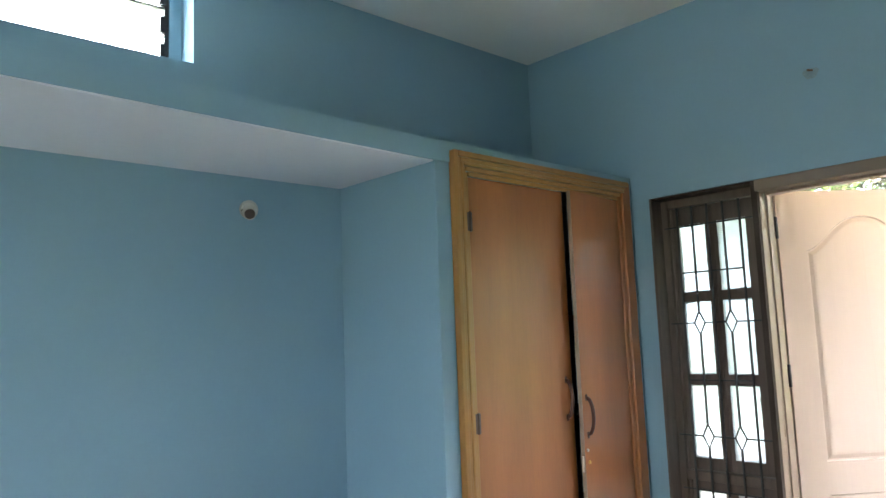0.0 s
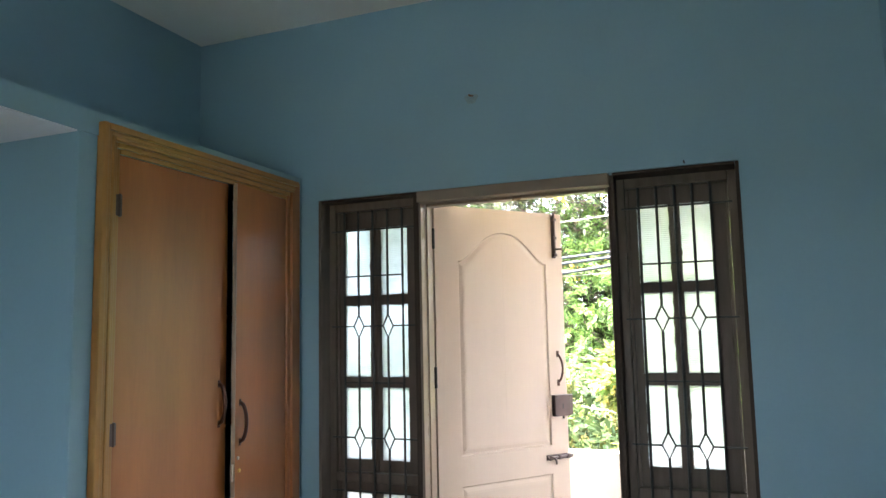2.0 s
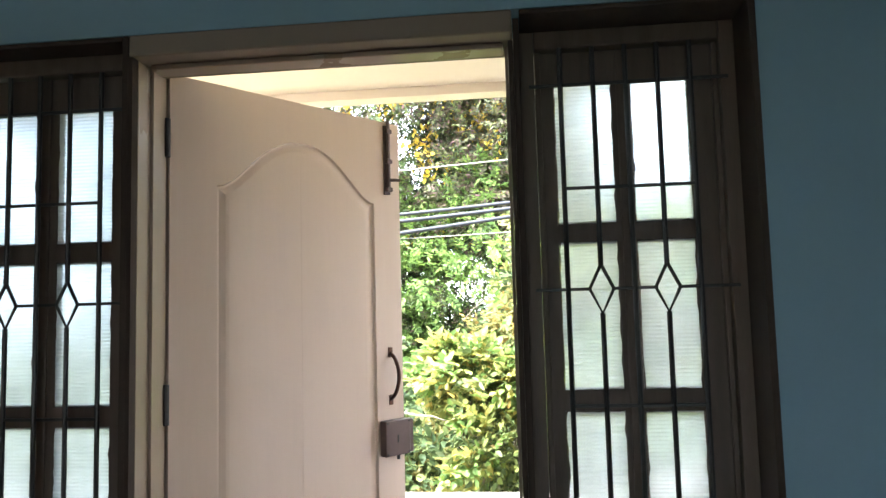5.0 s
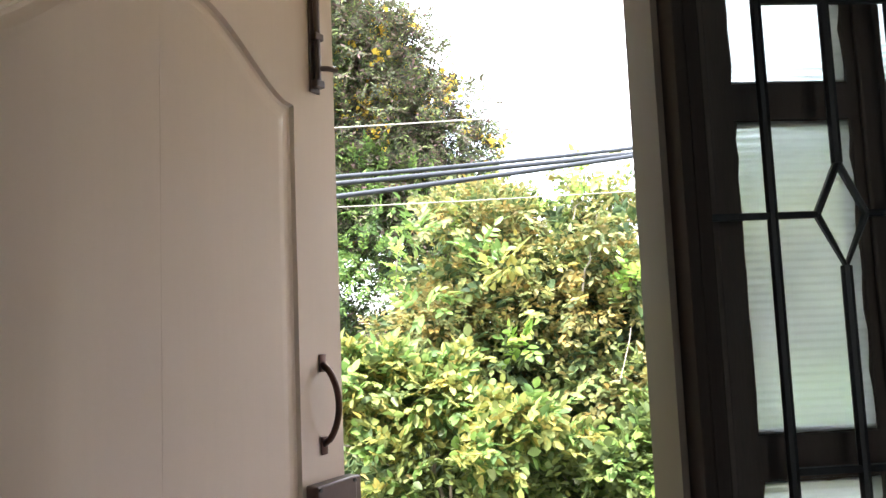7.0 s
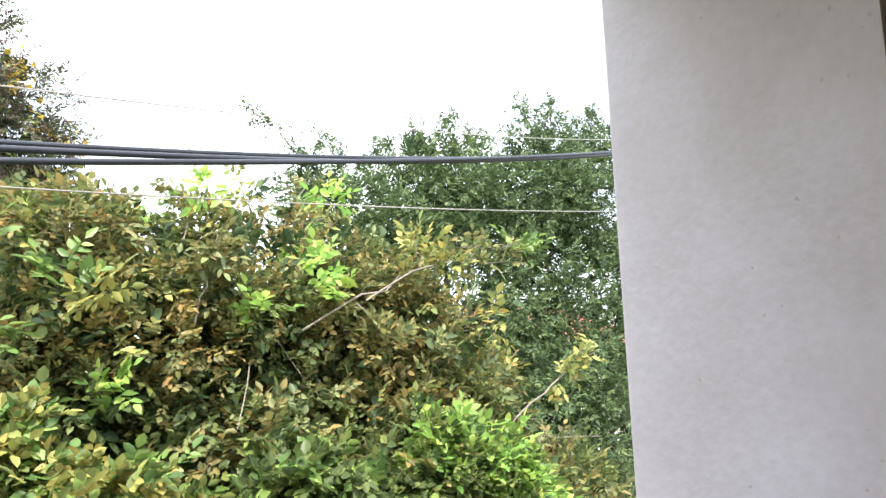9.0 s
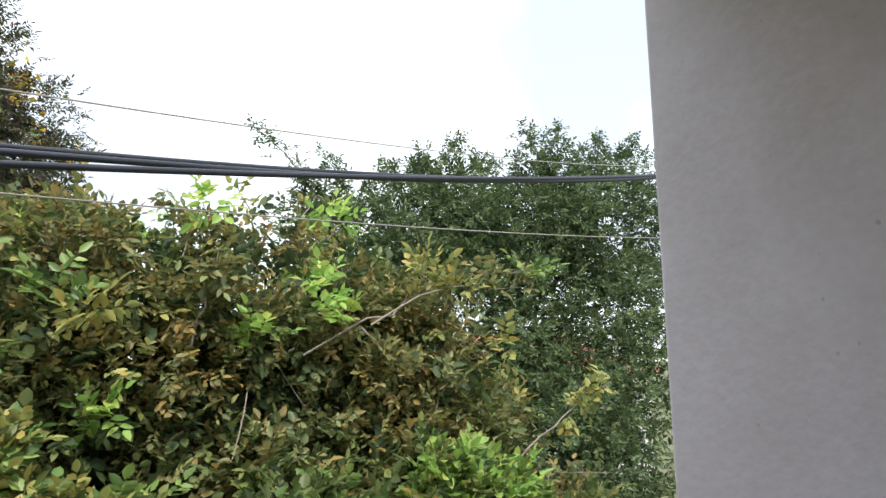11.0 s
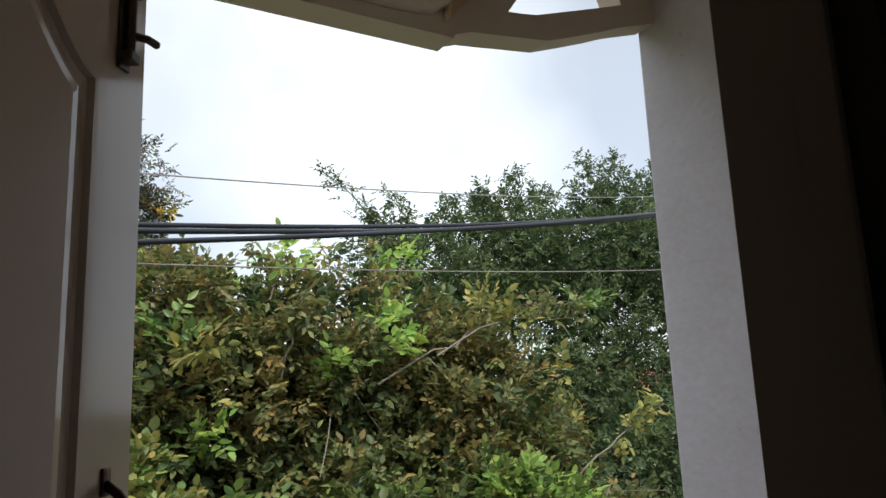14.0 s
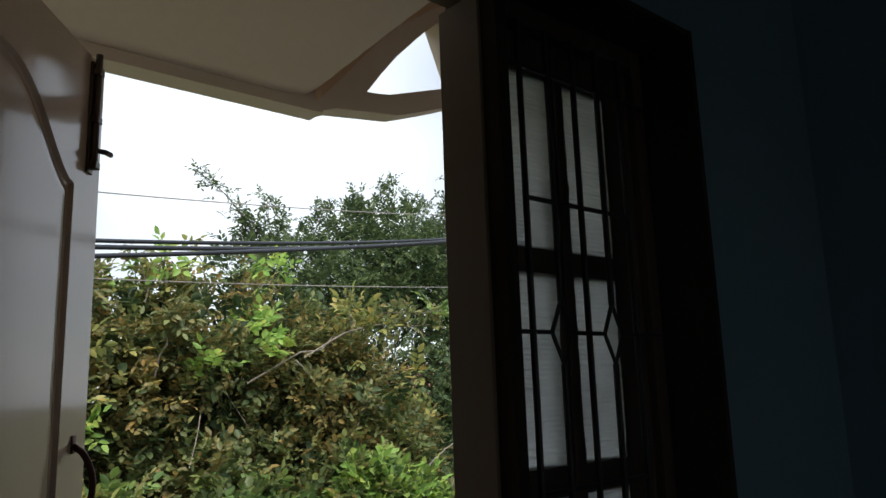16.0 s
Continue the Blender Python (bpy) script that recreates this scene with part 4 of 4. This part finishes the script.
# long bare branches that arch out of the crown, leafy towards their ends
for s, e in (((2.3, 4.72, 1.38), (4.2, 4.7, 1.90)), ((2.72, 4.70, 1.56), (3.0, 4.68, 1.25)), ((3.2, 4.7, 0.62), (3.46, 4.65, 1.25)), ((1.60, 4.8, 1.45), (1.72, 4.7, 2.02)), ((3.9, 4.5, 0.55), (5.0, 4.5, 1.12)), ((-0.5, 4.0, 0.60), (0.22, 3.95, 0.36)), ((2.8, 4.7, 1.58), (4.45, 4.75, 2.05))):
    path = crooked(s, e, 8, 0.06)
    part("branch", tube(path, 0.0085, 6, end=0.004), TWIG, bush)
    q = np.array([path[i].lerp(path[i + 1], f) for i in range(4, 8) for f in (0.0, 0.25, 0.5, 0.75, 1.0)])
    leaves("branch_leaves", *sprays(q, rng.normal(size=q.shape) + np.array([0, -0.2, 0.5]), 0.15, 3, 0.075), YELLOW_LEAF if s[0] > 3.8 else BUSH_LEAF, bush, "", 0.5)
p, o = shell(BUSH, 150, 0.95)
for i in range(45):
    slant = unit(np.cross(o[i], rng.normal(size=3)) + 0.5 * o[i] + np.array([0, 0, 0.35]))
    part("twig", tube(crooked(p[i] - slant * 0.5, p[i] + slant * 0.4, 5, 0.045), 0.0055, 5, end=0.003), TWIG, bush)


def low_shrub(foot, lobes, tint, second, say, leaf, many=1.0):
    """A loose shrub: upright shoots, each with leaf sprays towards its end, over sparse older leaves."""
    s = tree(foot, (foot[0], foot[1], -1.6), lobes, say, 0.06)
    p, o = shell(lobes, int(90 * many) * len(lobes), 0.3)
    leaves("inner_crown", *sprays(p, o, leaf * 2.0, 3, leaf), GREEN_LEAF, s, "older leaves", 0.54)
    shoots, ways = [], []
    for c, r in lobes:
        for k in range(int(11 * many)):
            d = unit(rng.normal(size=3) * np.array([1.0, 0.7, 0.7]) + np.array([0, -0.35, 0.45]))
            reach = rng.uniform(0.55, 1.75)
            for f in np.linspace(0.55, 1.0, 5):
                shoots.append(np.array(c) + d * np.array(r) * reach * f)
                ways.append(d)
    q, w = np.array(shoots), np.array(ways)
    for name, mat, n, say_ in (("crown", tint, 5, "broad leaves"), ("young_leaves", second, 3, "outer leaves")):
        qq = np.repeat(q, n, 0) + rng.normal(size=(len(q) * n, 3)) * 0.045
        leaves(name, *sprays(qq, np.repeat(w, n, 0) + np.array([0, -0.1, 0.25]), leaf * 1.6, 3, leaf, 0.05, 1.2), mat, s, say_, 0.60)


low_shrub((3.5, 4.2, -3.4), [((3.1, 4.2, 0.36), (0.20, 0.25, 0.22)), ((3.42, 4.25, 0.26), (0.28, 0.25, 0.20)), ((3.3, 4.15, -0.1), (0.45, 0.3, 0.30)), ((3.85, 4.3, 0.08), (0.28, 0.25, 0.22))], YOUNG_LEAF, BLUE_LEAF, "bright green shrub with fresh broad leaves", 0.075)
low_shrub((1.8, 4.1, -3.4), [((1.95, 4.1, 0.40), (0.24, 0.25, 0.24)), ((1.55, 4.05, 0.10), (0.35, 0.3, 0.30)), ((2.35, 4.1, 0.08), (0.35, 0.3, 0.30))], GREEN_LEAF, BLUE_LEAF, "cool green shrub with broad glossy leaves", 0.075)
low_shrub((0.4, 4.0, -3.4), [((0.42, 4.2, 0.80), (0.25, 0.25, 0.22)), ((0.0, 4.2, 0.82), (0.26, 0.25, 0.22)), ((0.85, 4.15, 0.50), (0.26, 0.25, 0.24)), ((0.5, 4.1, 0.30), (0.5, 0.3, 0.35))], YELLOW_LEAF, FROND_LEAF, "yellowing olive shrub with broad leaves", 0.070)

# a tall feathery tree with yellow blossom
TALL = [((-2.8, 12.8, 5.0), (3.4, 2.4, 3.2)), ((0.6, 12.3, 4.2), (1.5, 1.4, 1.0)), ((-0.2, 12.3, 5.4), (1.1, 1.2, 1.1)), ((0.25, 12.2, 3.0), (1.4, 1.4, 1.1)), ((-0.4, 12.2, 2.2), (2.6, 1.8, 2.0)), ((-4.6, 12.4, 2.6), (3.2, 2.2, 3.6)), ((-1.1, 12.3, 5.8), (1.7, 1.5, 1.6)), ((-2.5, 12.0, 0.0), (3.0, 1.6, 2.0))]
tall = tree((-1.8, 12.8, -3.6), (-1.8, 12.7, 1.2), TALL, "tall dark feathery tree with yellow blossom", 0.26)
# inner sprays take the leaf colour darkened for shade
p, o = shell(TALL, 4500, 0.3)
leaves("inner_crown", *sprays(p, o, 0.40, 5, 0.13, 0.3), INNER_SHADE_LEAF, tall, "dark inner foliage", 0.34)
p, o = shell(clumps(TALL, 26, 0.45, 0.8, 0.7), 14000, 0.45)
leaves("crown", *sprays(p, o + np.array([0, 0, 0.2]), 0.34, 7, 0.085, 0.35), FERN_LEAF, tall, "dull feathery foliage", 0.30)
p, o = shell(clumps([l for l in TALL if l[0][2] < 3.5], 16, 0.35, 0.6, 1.0), 4200, 0.55)
leaves("green_fronds", *sprays(p, o + np.array([0, -0.2, 0.2]), 0.36, 7, 0.095, 0.35), FROND_LEAF, tall, "fresh green feathery fronds", 0.34)
p, o = shell([TALL[0], TALL[1], TALL[2], TALL[6]], 520, 1.02)
p = p[o[:, 1] < -0.1][:200]
pp = np.repeat(p, 13, 0) + rng.normal(size=(len(p) * 13, 3)) * 0.10
leaves("blossom", pp, rng.normal(size=pp.shape), rng.normal(size=pp.shape), np.full(len(pp), 0.115), BLOSSOM, tall, "yellow blossom", 0.8)

# a dark tree farther off beside the side wall
DARK = [((6.9, 12.2, 3.1), (1.3, 1.4, 1.2)), ((8.9, 12.4, 3.9), (1.0, 1.2, 1.35)), ((10.6, 12.5, 3.7), (1.2, 1.3, 1.3)), ((12.2, 12.6, 4.5), (1.2, 1.4, 1.6)), ((14.6, 12.8, 4.5), (1.5, 1.6, 1.7)), ((9.6, 12.2, 1.6), (3.6, 2.0, 2.2)), ((13.8, 13.0, 2.4), (3.0, 2.2, 3.0)), ((6.5, 12.4, 0.9), (2.2, 1.8, 2.0)), ((11.5, 11.5, -1.0), (3.2, 2.0, 2.2)), ((8.0, 10.5, -1.4), (2.6, 1.6, 1.8)), ((12.5, 12.0, 0.9), (2.4, 2.0, 2.4)), ((10.2, 11.0, -0.2), (2.2, 1.6, 1.8))]
dark = tree((9.4, 12.6, -3.6), (9.4, 12.5, 0.0), DARK, "dark green tree with fine foliage and ragged top", 0.24)
# shade inside this crown comes from the darker leaf colour too
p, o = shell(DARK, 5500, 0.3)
leaves("inner_crown", *sprays(p, o, 0.30, 4, 0.125, 0.15), INNER_SHADE_LEAF, dark, "dark inner foliage")
p, o = shell(clumps(DARK, 24, 0.40, 0.75, 0.7), 13000, 0.45)
leaves("crown", *sprays(p, o + np.array([0, 0, 0.2]), 0.26, 4, 0.100, 0.15), FAR_LEAF, dark, "fine dark green foliage")
SPRIGS = [((6.6, 12.2, 3.9), (4.75, 12.0, 5.38)), ((7.0, 12.2, 4.0), (6.2, 12.1, 5.1)), ((8.9, 12.4, 4.9), (9.45, 12.2, 6.0)), ((12.0, 12.4, 5.6), (11.4, 12.3, 6.55)), ((12.3, 12.5, 5.8), (12.6, 12.3, 6.75)), ((6.6, 12.2, 3.9), (5.6, 12.0, 4.7)), ((7.3, 12.3, 4.0), (7.65, 12.1, 5.15)), ((14.2, 12.5, 5.8), (13.9, 12.3, 6.8)), ((8.6, 12.4, 4.9), (8.5, 12.2, 5.5)), ((10.2, 12.4, 4.8), (9.9, 12.2, 5.7)), ((14.8, 12.5, 5.9), (15.2, 12.3, 6.95)), ((10.9, 12.4, 4.8), (11.1, 12.2, 5.75)), ((6.2, 12.2, 3.6), (5.7, 12.0, 4.2)), ((12.9, 12.4, 5.4), (13.3, 12.2, 6.3))]
for s, e in SPRIGS:
    path = crooked(s, e, 6, 0.06)
    part("twig", tube(path, 0.02, 5, end=0.006), BARK, dark)
    q = np.array([path[i].lerp(path[i + 1], f) for i in range(6) for f in np.linspace(0, 1, 13)])
    leaves("twig_leaves", *sprays(q + rng.normal(size=q.shape) * np.linspace(0.22, 0.05, len(q))[:, None], rng.normal(size=q.shape), 0.20, 3, 0.09), FAR_LEAF, dark)


# ---- a house far behind the trees ----
def house(x, y, w, d, h):
    b = base("house", pose(x, y, -3.6), "pale house with a red tiled roof behind trees", "house")
    part("wall", box((x - w / 2, y - d / 2, -3.6), (x + w / 2, y + d / 2, h)), HOUSE_WALL, b)
    bm = bmesh.new()
    e = 0.5
    vs = [bm.verts.new(v) for v in ((x - w / 2 - e, y - d / 2 - e, h), (x + w / 2 + e, y - d / 2 - e, h), (x + w / 2 + e, y + d / 2 + e, h), (x - w / 2 - e, y + d / 2 + e, h), (x - w / 4, y, h + 1.6), (x + w / 4, y, h + 1.6))]
    for f in ((0, 1, 5, 4), (1, 2, 5), (2, 3, 4, 5), (3, 0, 4), (3, 2, 1, 0)):
        bm.faces.new([vs[i] for i in f])
    part("roof", bm, ROOF_TILE, b)
    for k in (-0.28, 0.1, 0.34):
        part("window", box((x + k * w - 0.5, y - d / 2 - 0.04, h - 2.0), (x + k * w + 0.5, y - d / 2 - 0.002, h - 0.8), 0.01), DARK_WOOD, b)


house(20.5, 23.0, 9.0, 6.0, 0.6)
